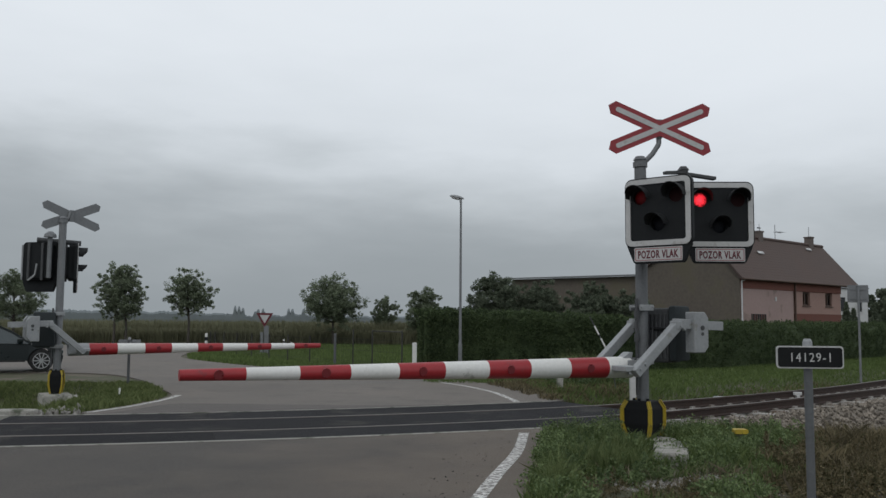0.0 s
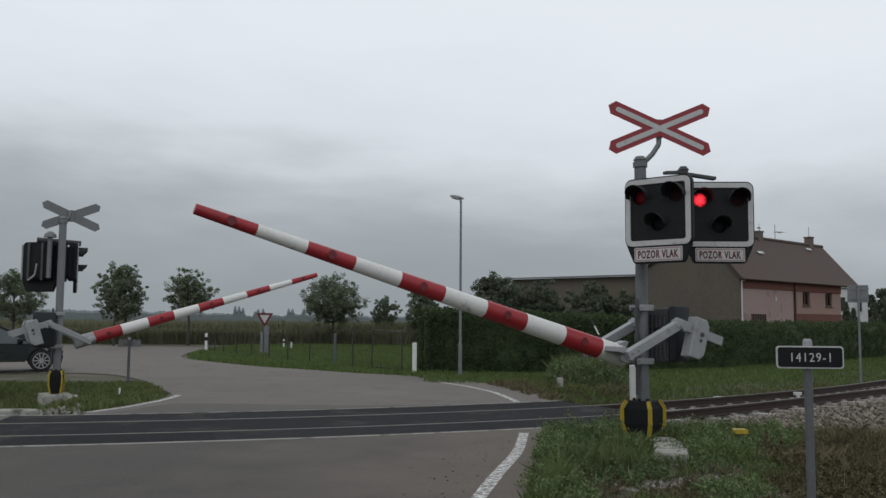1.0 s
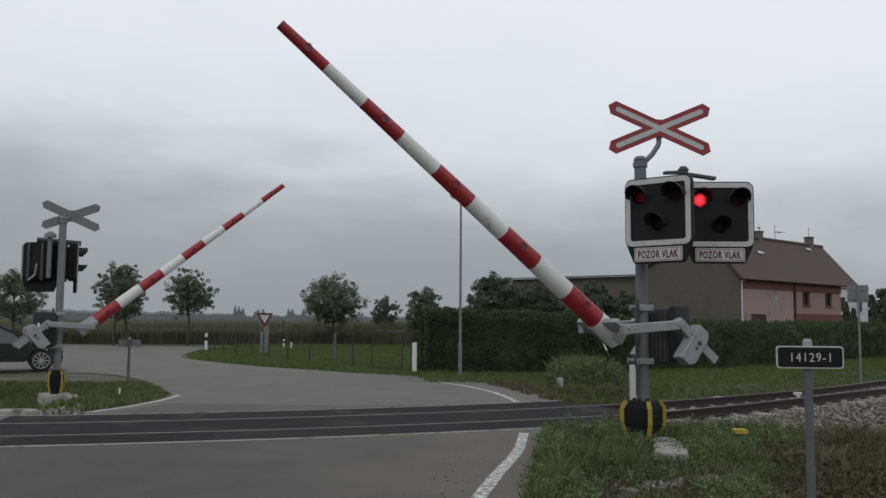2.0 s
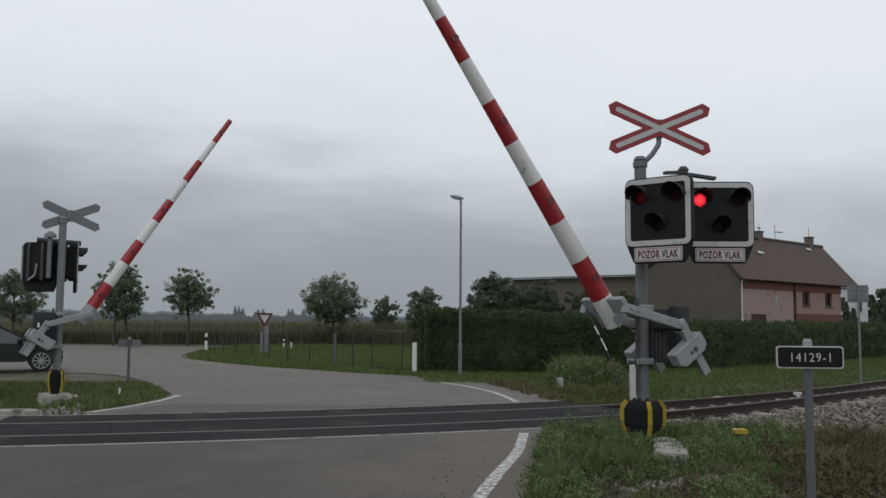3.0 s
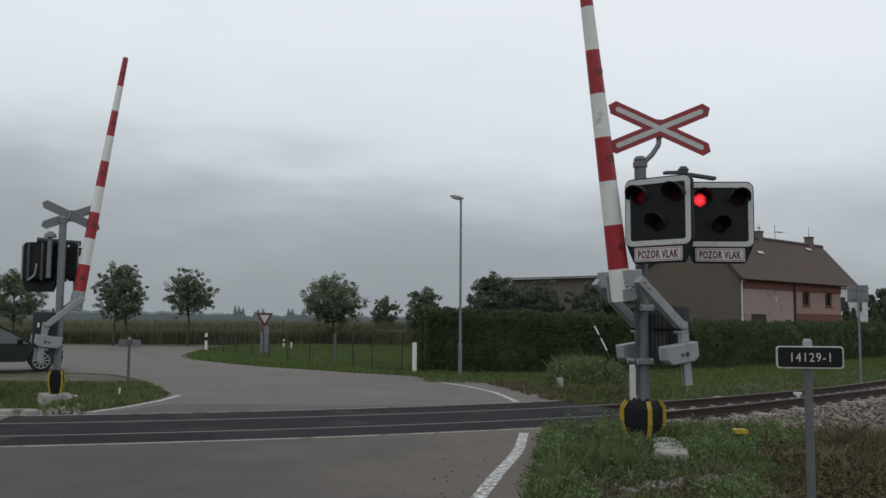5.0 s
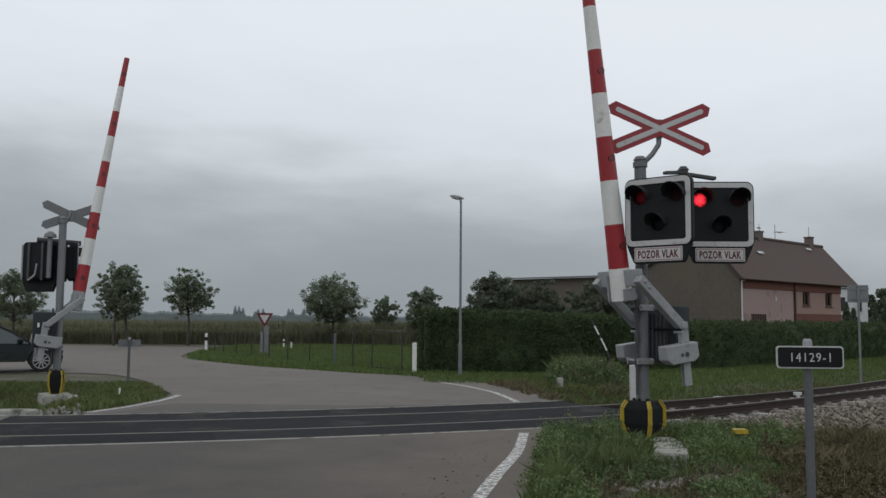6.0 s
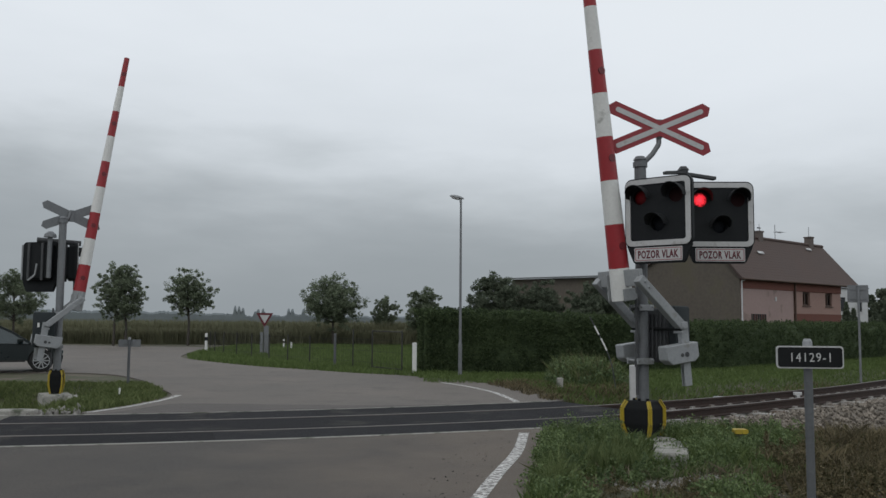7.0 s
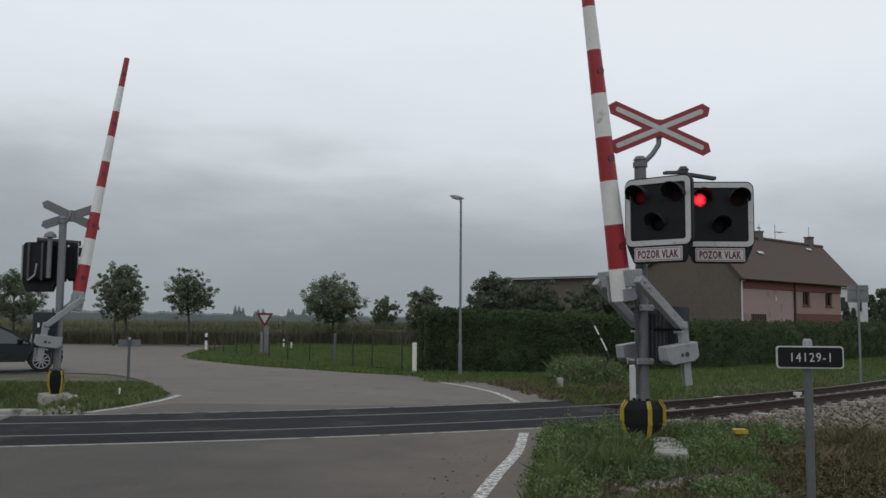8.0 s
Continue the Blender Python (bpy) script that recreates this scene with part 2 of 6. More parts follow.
def prism(bm, outline, y0, y1, plane="xz"):
    """An outline of (a, b) points, pushed from y0 to y1 across its plane."""
    def at(a, b, c):
        return (a, c, b) if plane == "xz" else (a, b, c)
    lo = [bm.verts.new(at(a, b, y0)) for a, b in outline]
    hi = [bm.verts.new(at(a, b, y1)) for a, b in outline]
    bm.faces.new(lo)
    bm.faces.new(hi[::-1])
    n = len(outline)
    for i in range(n):
        bm.faces.new((lo[i], lo[(i + 1) % n], hi[(i + 1) % n], hi[i]))
    return lo + hi


def rounded(x0, x1, z0, z1, r, n=5):
    pts = []
    for cx, cz, a0 in ((x1 - r, z1 - r, 0), (x0 + r, z1 - r, 90), (x0 + r, z0 + r, 180), (x1 - r, z0 + r, 270)):
        for i in range(n + 1):
            a = radians(a0 + 90 * i / n)
            pts.append((cx + r * math.cos(a), cz + r * math.sin(a)))
    return pts


def plate_with_holes(bm, outline, holes, y0, y1, n=20):
    """A flat plate in the xz plane with round holes (x, z, r), from y0 to y1."""
    loops = [outline] + [[(x + r * math.cos(2 * math.pi * i / n), z + r * math.sin(2 * math.pi * i / n)) for i in range(n)] for x, z, r in holes]
    edges = []
    for lp in loops:
        vs = [bm.verts.new((a, y0, b)) for a, b in lp]
        edges += [bm.edges.new((vs[i], vs[(i + 1) % len(vs)])) for i in range(len(vs))]
    fs = [g for g in bmesh.ops.triangle_fill(bm, use_beauty=True, edges=edges)["geom"] if isinstance(g, bmesh.types.BMFace)]
    ex = bmesh.ops.extrude_face_region(bm, geom=fs)["geom"]
    bmesh.ops.translate(bm, vec=(0, y1 - y0, 0), verts=[g for g in ex if isinstance(g, bmesh.types.BMVert)])


def text_bm(words, height, width, depth=0.002, bold=0.03, gap=1.0):
    """Raised letters in the xz plane, facing -y, centred on the origin."""
    cu = bpy.data.curves.new("words", "FONT")
    cu.body, cu.size, cu.extrude, cu.align_x, cu.align_y = words, 1.0, 0.0, "CENTER", "CENTER"
    cu.resolution_u = 3
    cu.offset, cu.space_character = bold, gap
    ob = bpy.data.objects.new("words", cu)
    me = bpy.data.meshes.new_from_object(ob)
    bm = bmesh.new()
    bm.from_mesh(me)
    xs, ys = [v.co.x for v in bm.verts], [v.co.y for v in bm.verts]
    cx, cy = (max(xs) + min(xs)) / 2, (max(ys) + min(ys)) / 2
    sx, sy = width / (max(xs) - min(xs)), height / (max(ys) - min(ys))
    for v in bm.verts:
        v.co = Vector(((v.co.x - cx) * sx, 0.0, (v.co.y - cy) * sy))
    ex = bmesh.ops.extrude_face_region(bm, geom=bm.faces[:])["geom"]
    bmesh.ops.translate(bm, vec=(0, -depth, 0), verts=[g for g in ex if isinstance(g, bmesh.types.BMVert)])
    bpy.data.objects.remove(ob)
    bpy.data.meshes.remove(me)
    bpy.data.curves.remove(cu)
    return bm


def soup(name, verts, faces, material, smooth=False):
    me = bpy.data.meshes.new(name)
    me.from_pydata(verts.tolist() if hasattr(verts, "tolist") else verts, [], faces.tolist() if hasattr(faces, "tolist") else faces)
    me.materials.append(material)
    if smooth:
        me.shade_smooth()
    return new(name, me)


rng = np.random.default_rng(7)

# ---- plan of the track: a bend of small radius, straight beyond it ----
TC, TR = Vector((-13.10, 45.20)), 33.46
A_LEFT, A_RIGHT = radians(-81), radians(-43)


def bank(s):
    """How far the bend is banked at s: nought on the crossing, full beyond it."""
    t = min(max((s - 1.5) / 8.5, 0.0), 1.0)
    return t * t * (3 - 2 * t)


def track(s, off, z=0.0):
    """A point of the track: s metres along it from the crossing's middle, off metres beyond the centre line."""
    a0 = radians(-66)
    a = a0 + s / TR
    r = TR - off
    ac = min(max(a, A_LEFT), A_RIGHT)
    p = TC + Vector((math.cos(ac), math.sin(ac))) * r
    p += Vector((-math.sin(ac), math.cos(ac))) * ((a - ac) * TR)
    return Vector((p.x, p.y, z + bank(s) * (0.085 - 0.06 * min(max(off, -1.3), 1.3))))


def track_off(x, y):
    """How far a place lies beyond the centre line (negative: on the camera's side), and s."""
    d = Vector((x, y)) - TC
    a = math.atan2(d.y, d.x)
    ac = min(max(a, A_LEFT), A_RIGHT) if -math.pi < a < radians(60) else A_RIGHT
    n = Vector((math.cos(ac), math.sin(ac)))
    t = Vector((-math.sin(ac), math.cos(ac)))
    return TR - d.dot(n), (ac - radians(-66)) * TR + d.dot(t)


# ---- ground ----
def step(a, b, x):
    t = min(max((x - a) / (b - a), 0.0), 1.0)
    return t * t * (3 - 2 * t)


def ground_z(x, y):
    off, s = track_off(x, y)
    z = -0.035
    if off < 0:
        side = max(step(2.2, 4.0, s), step(-8.3, -9.5, s))
        near = step(-5.5, -2.4, off)
    else:
        side = max(step(3.2, 4.5, s), step(-6.6, -8.2, s))
        near = 1 - (step(6.8, 10.0, off) if s < 0 else step(2.4, 3.6, off))
        if s < 0:
            near *= 0.15 + 0.85 * step(-6.6, -8.0, x)
    z -= 0.42 * side * near if s < 0 or off < 0 else 0.30 * side * near
    if s > 5 and off > 3:
        z += 0.02 * math.sin(x * 0.7) * math.sin(y * 0.6)
    if y > 56:
        z -= step(56, 400, y) * 0.5
    return z


def make_ground():
    xs = sorted({round(v, 3) for v in np.concatenate([np.arange(-26, 30.01, 0.5), 30 * 1.35 ** np.arange(1, 17), -26 * 1.35 ** np.arange(1, 17)])})
    ys = sorted({round(v, 3) for v in np.concatenate([np.arange(1, 62.01, 0.5), 62 * 1.35 ** np.arange(1, 15), 1 - 3 * 1.6 ** np.arange(0, 15)])})
    verts = [(x, y, ground_z(x, y)) for y in ys for x in xs]
    n = len(xs)
    faces = [(j * n + i, j * n + i + 1, (j + 1) * n + i + 1, (j + 1) * n + i) for j in range(len(ys) - 1) for i in range(n - 1)]
    g = soup("ground", verts, faces, GRASS_SOIL, smooth=True)
    tagged(g, "grassy flat ground with bare earthy patches beside the road", "ground", kind="structure")


make_ground()


def smooth_line(pts, n=6, closed=False):
    pts = [Vector((*p, 0)) if len(p) == 2 else Vector(p) for p in pts]
    out = []
    m = len(pts)
    for i in range(m if closed else m - 1):
        g = (lambda k: pts[k % m]) if closed else (lambda k: pts[min(max(k, 0), m - 1)])
        a, b, c, d = g(i - 1), g(i), g(i + 1), g(i + 2)
        for k in range(n):
            t = k / n
            out.append(0.5 * ((2 * b) + (c - a) * t + (2 * a - 5 * b + 4 * c - d) * t * t + (3 * b - a - 3 * c + d) * t ** 3))
    if not closed:
        out.append(pts[-1])
    return out


EDGE_N, EDGE_F = -1.84, 1.88
S0, S1 = -7.8, 3.0


def slab(outline, z0, z1):
    """A flat sheet of any outline, with its thickness."""
    bm = bmesh.new()
    tris = tessellate_polygon([[Vector((x, y, 0)) for x, y in outline]])
    lo = [bm.verts.new((x, y, z0)) for x, y in outline]
    hi = [bm.verts.new((x, y, z1)) for x, y in outline]
    for t in tris:
        bm.faces.new([hi[i] for i in t])
        bm.faces.new([lo[i] for i in reversed(t)])
    n = len(outline)
    for i in range(n):
        bm.faces.new((lo[i], lo[(i + 1) % n], hi[(i + 1) % n], hi[i]))
    return bm


def make_road():
    near = [track(s, EDGE_N - 0.01) for s in np.linspace(S0, 0.2, 24)]
    right = smooth_line([(1.55, 12.85), (1.22, 10.7), (0.93, 9.1), (0.72, 7.9), (0.45, 6.5), (0.2, 3.0), (0.0, -12.0)])
    left = [(-8.9, -12.0), (-8.6, 5.0)]
    bm = slab([(p[0], p[1]) for p in near + right + left], -0.3, 0.0)
    r = part("road", bm, ASPHALT)
    tagged(r, "worn grey asphalt road leading up to the crossing", "road", kind="structure")
    far = [track(s, EDGE_F + 0.01) for s in np.linspace(-6.2, S1, 24)]
    edge = smooth_line([(2.6, 17.7), (2.25, 19.4), (1.9, 21.0), (1.0, 22.8), (-0.85, 25.23), (-2.41, 26.42), (-4.17, 28.05), (-6.44, 30.25), (-8.8, 33.3),
                        (-10.6, 36.2), (-11.5, 39.0), (-12.3, 43.5), (-12.9, 48.5), (-14.2, 50.8), (-19.7, 52.2), (-30.0, 53.4), (-70.0, 57.0)])
    back = smooth_line([(-70.0, 30.0), (-20.0, 26.6), (-14.0, 26.2), (-10.65, 25.7), (-9.2, 24.9), (-7.5, 22.4), (-6.15, 19.6), (-5.62, 18.4), (-5.55, 17.2), (-5.75, 15.8), (-6.05, 14.9)])
    bm = slab([(p[0], p[1]) for p in far + edge[1:] + back], -0.3, 0.0)
    r = part("road_junction", bm, SHEEN_ASPHALT)
    tagged(r, "worn grey asphalt junction curving away behind the crossing", "road", kind="structure")


make_road()


def strip(name, pts, width, z, material, label):
    pts = smooth_line(pts, 5)
    bm = bmesh.new()
    rows = []
    for i, p in enumerate(pts):
        d = (pts[min(i + 1, len(pts) - 1)] - pts[max(i - 1, 0)]).normalized()
        nrm = Vector((-d.y, d.x, 0))
        w = width / 2 * (1 + 0.12 * noise.noise(p * 2.3))
        rows.append([bm.verts.new(p + nrm * w + Vector((0, 0, z))), bm.verts.new(p - nrm * w + Vector((0, 0, z)))])
    for a, b in zip(rows, rows[1:]):
        bm.faces.new((a[0], a[1], b[1], b[0]))
    ob = part(name, bm, material)
    tagged(ob, label, "road marking", kind="structure")


strip("road_marking", [(0.22, 7.3), (0.36, 8.05), (0.57, 9.11), (0.91, 10.69), (1.16, 12.5)], 0.135, 0.004, PAINT, "worn white edge line on the asphalt before the crossing")
strip("road_marking", [(1.47, 17.28), (1.30, 18.7), (1.06, 19.95), (0.55, 21.5), (0.0, 22.6)], 0.13, 0.004, PAINT, "worn white edge line curving beyond the crossing")
strip("road_marking", [(-5.92, 14.8), (-5.60, 15.85), (-5.42, 17.23), (-5.44, 18.3)], 0.12, 0.004, PAINT, "worn white edge line along the grass corner")


def asphalt_patch():
    """A darker resurfaced strip that narrows along the crossing's far edge."""
    bm = bmesh.new()
    rows = []
    for s in np.linspace(-6.0, 0.6, 30):
        w = 0.10 + 1.75 * (1 - step(-5.8, 0.8, s)) * step(-6.1, -4.6, s) + 0.08 * noise.noise(Vector((s * 1.7, 0, 0)))
        rows.append([bm.verts.new(track(s, EDGE_F + 0.02, 0.005)), bm.verts.new(track(s, EDGE_F + 0.02 + w, 0.005))])
    for a, b in zip(rows, rows[1:]):
        bm.faces.new((a[0], b[0], b[1], a[1]))
    ob = part("asphalt_patch", bm, PATCH)
    tagged(ob, "darker resurfaced asphalt strip along the crossing", "road", kind="structure")


asphalt_patch()


# ---- the railway ----
def ribbon(bm, s0, s1, profile, ds=0.4):
    """Sweep a closed profile of (off, z) points along the track."""
    n = max(2, int((s1 - s0) / ds))
    rings = [[bm.verts.new(track(s0 + (s1 - s0) * i / n, o, z)) for o, z in profile] for i in range(n + 1)]
    k = len(profile)
    for a, b in zip(rings, rings[1:]):
        for j in range(k):
            bm.faces.new((a[j], a[(j + 1) % k], b[(j + 1) % k], b[j]))
    bm.faces.new(rings[0])
    bm.faces.new(rings[-1][::-1])


def make_track():
    t = empty("railway_track")
    tagged(t, "single railway track with rusty rails on concrete sleepers", "railway track", kind="structure")
    for o in (-0.75, 0.75):
        bm = bmesh.new()
        prof = [(-0.062, -0.165), (0.062, -0.165), (0.062, -0.150), (0.010, -0.130), (0.010, -0.045), (0.034, -0.035), (0.034, -0.004), (-0.034, -0.004), (-0.034, -0.035), (-0.010, -0.045), (-0.010, -0.130), (-0.062, -0.150)]
        ribbon(bm, -45, 75, [(o + a, z) for a, z in prof], 0.5)
        rail = part("rail", bm, RUST, t)
        bm = bmesh.new()
        ribbon(bm, -45, 75, [(o - 0.030, -0.003), (o + 0.030, -0.003), (o + 0.026, 0.003), (o - 0.026, 0.003)], 0.5)
        part("rail_head", bm, RAILTOP, rail, "dull worn running surface")
    bm = bmesh.new()
    for x0, x1 in ((-1.3, -0.35), (0.35, 1.3)):
        box(bm, -0.13, 0.13, x0, x1, -0.40, -0.170, 0.012)
    box(bm, -0.11, 0.11, -0.36, 0.36, -0.40, -0.205)
    for y in (-0.85, -0.65, 0.65, 0.85):
        box(bm, -0.05, 0.05, y - 0.03, y + 0.03, -0.172, -0.135)
    sl = part("sleeper", bm, SLEEPER, t)
    me = sl.data
    first = True
    for s in list(np.arange(3.2, 75, 0.6)) + list(np.arange(-8.2, -44, -0.6)):
        ob = sl if first else new("sleeper", me)
        first = False
        ob.parent = t
        p, q = track(s, 0), track(s + 0.05, 0)
        ob.matrix_basis = Matrix.Translation(p) @ Matrix.Rotation(math.atan2(q.y - p.y, q.x - p.x), 4, "Z") @ Matrix.Rotation(rng.normal(0, 0.006), 4, "Z") @ Matrix.Rotation(-0.06 * bank(s), 4, "X")
    # rubber panels between and beside the rails
    for o0, o1 in ((EDGE_N + 0.09, -0.80), (-0.66, 0.66), (0.80, EDGE_F - 0.05)):
        k = 6
        for i in range(k):
            a, b = S0 + (S1 - S0) * i / k, S0 + (S1 - S0) * (i + 1) / k - 0.003
            if i == 0 and o0 > 0.7:
                a += 0.4
            if i == k - 1 and o0 < -0.7:
                b -= 0.9
            bm = bmesh.new()
            dz = rng.normal(0, 0.0008)
            ribbon(bm, a, b, [(o0, -0.12), (o1, -0.12), (o1, -0.008 + dz), (o1 - 0.015, dz), (o0 + 0.015, dz), (o0, -0.008 + dz)], 0.3)
            part("rubber_panel", bm, RUBBER, t)
    for o0, o1, b in ((EDGE_N, EDGE_N + 0.08, S1 - 0.2), (EDGE_F - 0.042, EDGE_F, S1)):
        bm = bmesh.new()
        ribbon(bm, S0, b, [(o0, -0.2), (o1, -0.2), (o1, 0.006), (o0, 0.006)], 0.3)
        part("edge_kerb", bm, CONCRETE, t, "pale concrete edge strip")
    bm = bmesh.new()
    ribbon(bm, S0, S1, [(EDGE_N + 0.02, -0.45), (EDGE_F - 0.02, -0.45), (EDGE_F - 0.02, -0.10), (EDGE_N + 0.02, -0.10)], 0.5)
    part("crossing_bed", bm, DARK_GREY, t)
    for s0, s1 in ((S1, 75), (-45, S0)):
        bm = bmesh.new()
        prof = [(-3.1, -0.75), (3.0, -0.75), (2.4, -0.42), (1.55, -0.21), (0.8, -0.225), (0.0, -0.235), (-0.8, -0.225), (-1.55, -0.21), (-3.0, -0.50)]
        ribbon(bm, s0, s1, prof, 0.5)
        part("ballast_bed", bm, BALLAST, t)


make_track()


def stones(name, count, pick, size, material, label, category):
    """Loose stones, squashed and turned at random; pick() gives a place on the ground."""
    base = np.array([(1, 0, 0), (-1, 0, 0), (0, 1, 0), (0, -1, 0), (0, 0, 1), (0, 0, -1)], float)
    tri = np.array([(0, 2, 4), (2, 1, 4), (1, 3, 4), (3, 0, 4), (2, 0, 5), (1, 2, 5), (3, 1, 5), (0, 3, 5)])
    V, Fc = [], []
    for i in range(count):
        p = pick()
        sc = size * rng.uniform(0.6, 1.5) * rng.uniform(0.65, 1.2, 3)
        v = (base + rng.normal(0, 0.22, base.shape)) * sc
        m = np.array(Euler(rng.uniform(0, 6.28, 3)).to_matrix())
        V.append(v @ m.T + np.array(p))
        Fc.append(tri + 6 * i)
    ob = soup(name, np.concatenate(V), np.concatenate(Fc), material)
    return tagged(ob, label, category, kind="stuff")


def ballast_at():
    s = 2.6 + 28 * rng.random() ** 1.6
    o = rng.choice([rng.uniform(-3.0, -0.9), rng.uniform(-0.6, 0.6), rng.uniform(-2.4, -1.0), rng.uniform(0.9, 2.2)])
    z = float(np.interp(abs(o), [0, 0.8, 1.55, 3.0], [-0.235, -0.225, -0.20, -0.48]))
    return track(s, o, z + rng.uniform(0, 0.03))


stones("ballast", 15000, ballast_at, 0.036, BALLAST, "loose grey crushed-stone ballast beside the sleepers", "ballast")


# ---- the barrier and signal units ----
PIVOT_Z, PIVOT_X = 1.455, 0.237
BANDS, R0, DROP = 9, 0.874, -0.509


def signal_head(unit, m, lit):
    """A black signal board with a white frame, three hooded lamps and a lettered plate. Faces -y."""
    h = empty("signal_head", m)
    h.parent = unit
    bm = bmesh.new()
    L = [(-0.255, 0.205, 0.098), (0.255, 0.205, 0.098), (0.0, -0.155, 0.098)]
    out = rounded(-0.44, 0.44, -0.425, 0.425, 0.07)
    plate_with_holes(bm, out, L, -0.012, 0.0)
    part("board", bm, BLACK, h)
    bm = bmesh.new()
    prism(bm, rounded(-0.44, 0.44, -0.425, 0.425, 0.07), 0.049, 0.056)
    prism(bm, rounded(-0.37, 0.37, -0.40, 0.40, 0.06), 0.056, 0.17)
    prism(bm, rounded(-0.33, 0.33, -0.36, 0.36, 0.06), 0.17, 0.21)
    part("back_case", bm, BLACK, h)
    for sx in (-0.20, 0.16):
        bm = bmesh.new()
        box(bm, sx - 0.03, sx + 0.03, 0.21, 0.25, -0.42, 0.42, 0.008)
        part("back_channel", bm, DARK_GREY, h)
    for p0, p1 in (((-0.05, 0.27, -0.30), (0.12, 0.28, -0.42)), ((-0.05, 0.27, -0.30), (-0.10, 0.28, -0.05)), ((0.34, 0.22, -0.40), (0.34, 0.22, 0.38))):
        bm = bmesh.new()
        bar(bm, p0, p1, 0.035, 0.02)
        part("back_strut", bm, GREY_PAINT, h)
    # frame: an outer black lip and the white border
    for nm, o0, o1, y, mt, yb in (("white_border", (0.455, 0.44, 0.085), (0.388, 0.372, 0.035), -0.028, SIGN_WHITE, -0.013), ("outer_lip", (0.472, 0.457, 0.10), (0.4405, 0.4255, 0.072), -0.012, BLACK, 0.05)):
        bm = bmesh.new()
        a = rounded(-o0[0], o0[0], -o0[1], o0[1], o0[2])
        b = rounded(-o1[0], o1[0], -o1[1], o1[1], o1[2])
        n = len(a)
        ra = [[bm.verts.new((x, yy, z)) for x, z in a] for yy in (y, yb)]
        rb = [[bm.verts.new((x, yy, z)) for x, z in b] for yy in (y, yb)]
        for i in range(n):
            j = (i + 1) % n
            bm.faces.new((ra[0][i], ra[0][j], rb[0][j], rb[0][i]))
            bm.faces.new((ra[1][i], ra[1][j], rb[1][j], rb[1][i]))
            bm.faces.new((ra[0][i], ra[0][j], ra[1][j], ra[1][i]))
            bm.faces.new((rb[0][i], rb[0][j], rb[1][j], rb[1][i]))
        part(nm, bm, mt, h)
    # skirt that carries the plate
    bm = bmesh.new()
    prism(bm, [(-0.45, -0.43), (-0.36, -0.645), (-0.33, -0.67), (0.33, -0.67), (0.36, -0.645), (0.45, -0.43)], -0.010, 0.06)
    part("skirt", bm, BLACK, h)
    bm = bmesh.new()
    prism(bm, rounded(-0.335, 0.335, -0.645, -0.462, 0.012, 2), -0.022, -0.0105)
    pl = part("name_plate", bm, SIGN_WHITE, h, "white plate with dark red lettering")
    bm = text_bm("POZOR VLAK", 0.108, 0.565, 0.002, 0.034, 1.14)
    bmesh.ops.translate(bm, vec=(0, -0.0225, -0.5535), verts=bm.verts[:])
    part("lettering", bm, LETTER_RED, h, "dark red letters")
    bm = bmesh.new()
    for x0, x1, z0, z1 in ((-0.322, 0.322, -0.482, -0.475), (-0.322, 0.322, -0.632, -0.625), (-0.322, -0.315, -0.625, -0.482), (0.315, 0.322, -0.625, -0.482)):
        box(bm, x0, x1, -0.0245, -0.0222, z0, z1)
    part("plate_border", bm, SIGN_RED, h, "thin dark red border")
    shutters = []
    for k, (x, z, r) in enumerate(L):
        # recessed lamp, its red light and an added shutter blade that blanks it like switching off
        bm = bmesh.new()
        tube(bm, (x, 0.088, z), (x, 0.016, z), 0.104, 0.104, 24, False)
        tube(bm, (x, 0.080, z), (x, 0.088, z), 0.104, 0.104, 24)
        part("lamp_barrel", bm, BLACK, h)
        bm = bmesh.new()
        v = bmesh.ops.create_uvsphere(bm, u_segments=24, v_segments=10, radius=r)["verts"]
        bmesh.ops.scale(bm, vec=(1, 0.25, 1), verts=v)
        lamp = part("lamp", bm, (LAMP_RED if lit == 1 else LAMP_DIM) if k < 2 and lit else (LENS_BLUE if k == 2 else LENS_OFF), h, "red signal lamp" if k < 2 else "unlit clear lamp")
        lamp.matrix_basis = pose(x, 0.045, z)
        bm = bmesh.new()
        n = 14
        ro = 0.146 if k < 2 else 0.132
        rows = []
        for i in range(n + 1):
            a = radians(-8 + 196 * i / n)
            dep = 0.22 * (0.55 + 0.45 * math.sin(max(0.0, math.sin(a)) * math.pi / 2))
            rows.append([bm.verts.new((x + q * math.cos(a), y, z + q * math.sin(a))) for q, y in ((ro, -0.012), (ro, -dep), (ro - 0.008, -dep), (ro - 0.008, -0.012))])
        for a, b in zip(rows, rows[1:]):
            for j in range(4):
                bm.faces.new((a[j], a[(j + 1) % 4], b[(j + 1) % 4], b[j]))
        bm.faces.new(rows[0])
        bm.faces.new(rows[-1][::-1])
        part("hood", bm, HOOD, h, "", True)
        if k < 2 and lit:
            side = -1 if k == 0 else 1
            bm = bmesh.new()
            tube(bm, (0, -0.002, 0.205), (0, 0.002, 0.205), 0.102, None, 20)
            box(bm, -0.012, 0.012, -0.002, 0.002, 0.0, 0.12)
            sh = part("shutter", bm, LENS_OFF, h, "added dark red blade that hides the glowing lamp between flashes")
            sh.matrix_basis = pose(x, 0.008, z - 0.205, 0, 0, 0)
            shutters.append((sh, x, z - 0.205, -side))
    return shutters


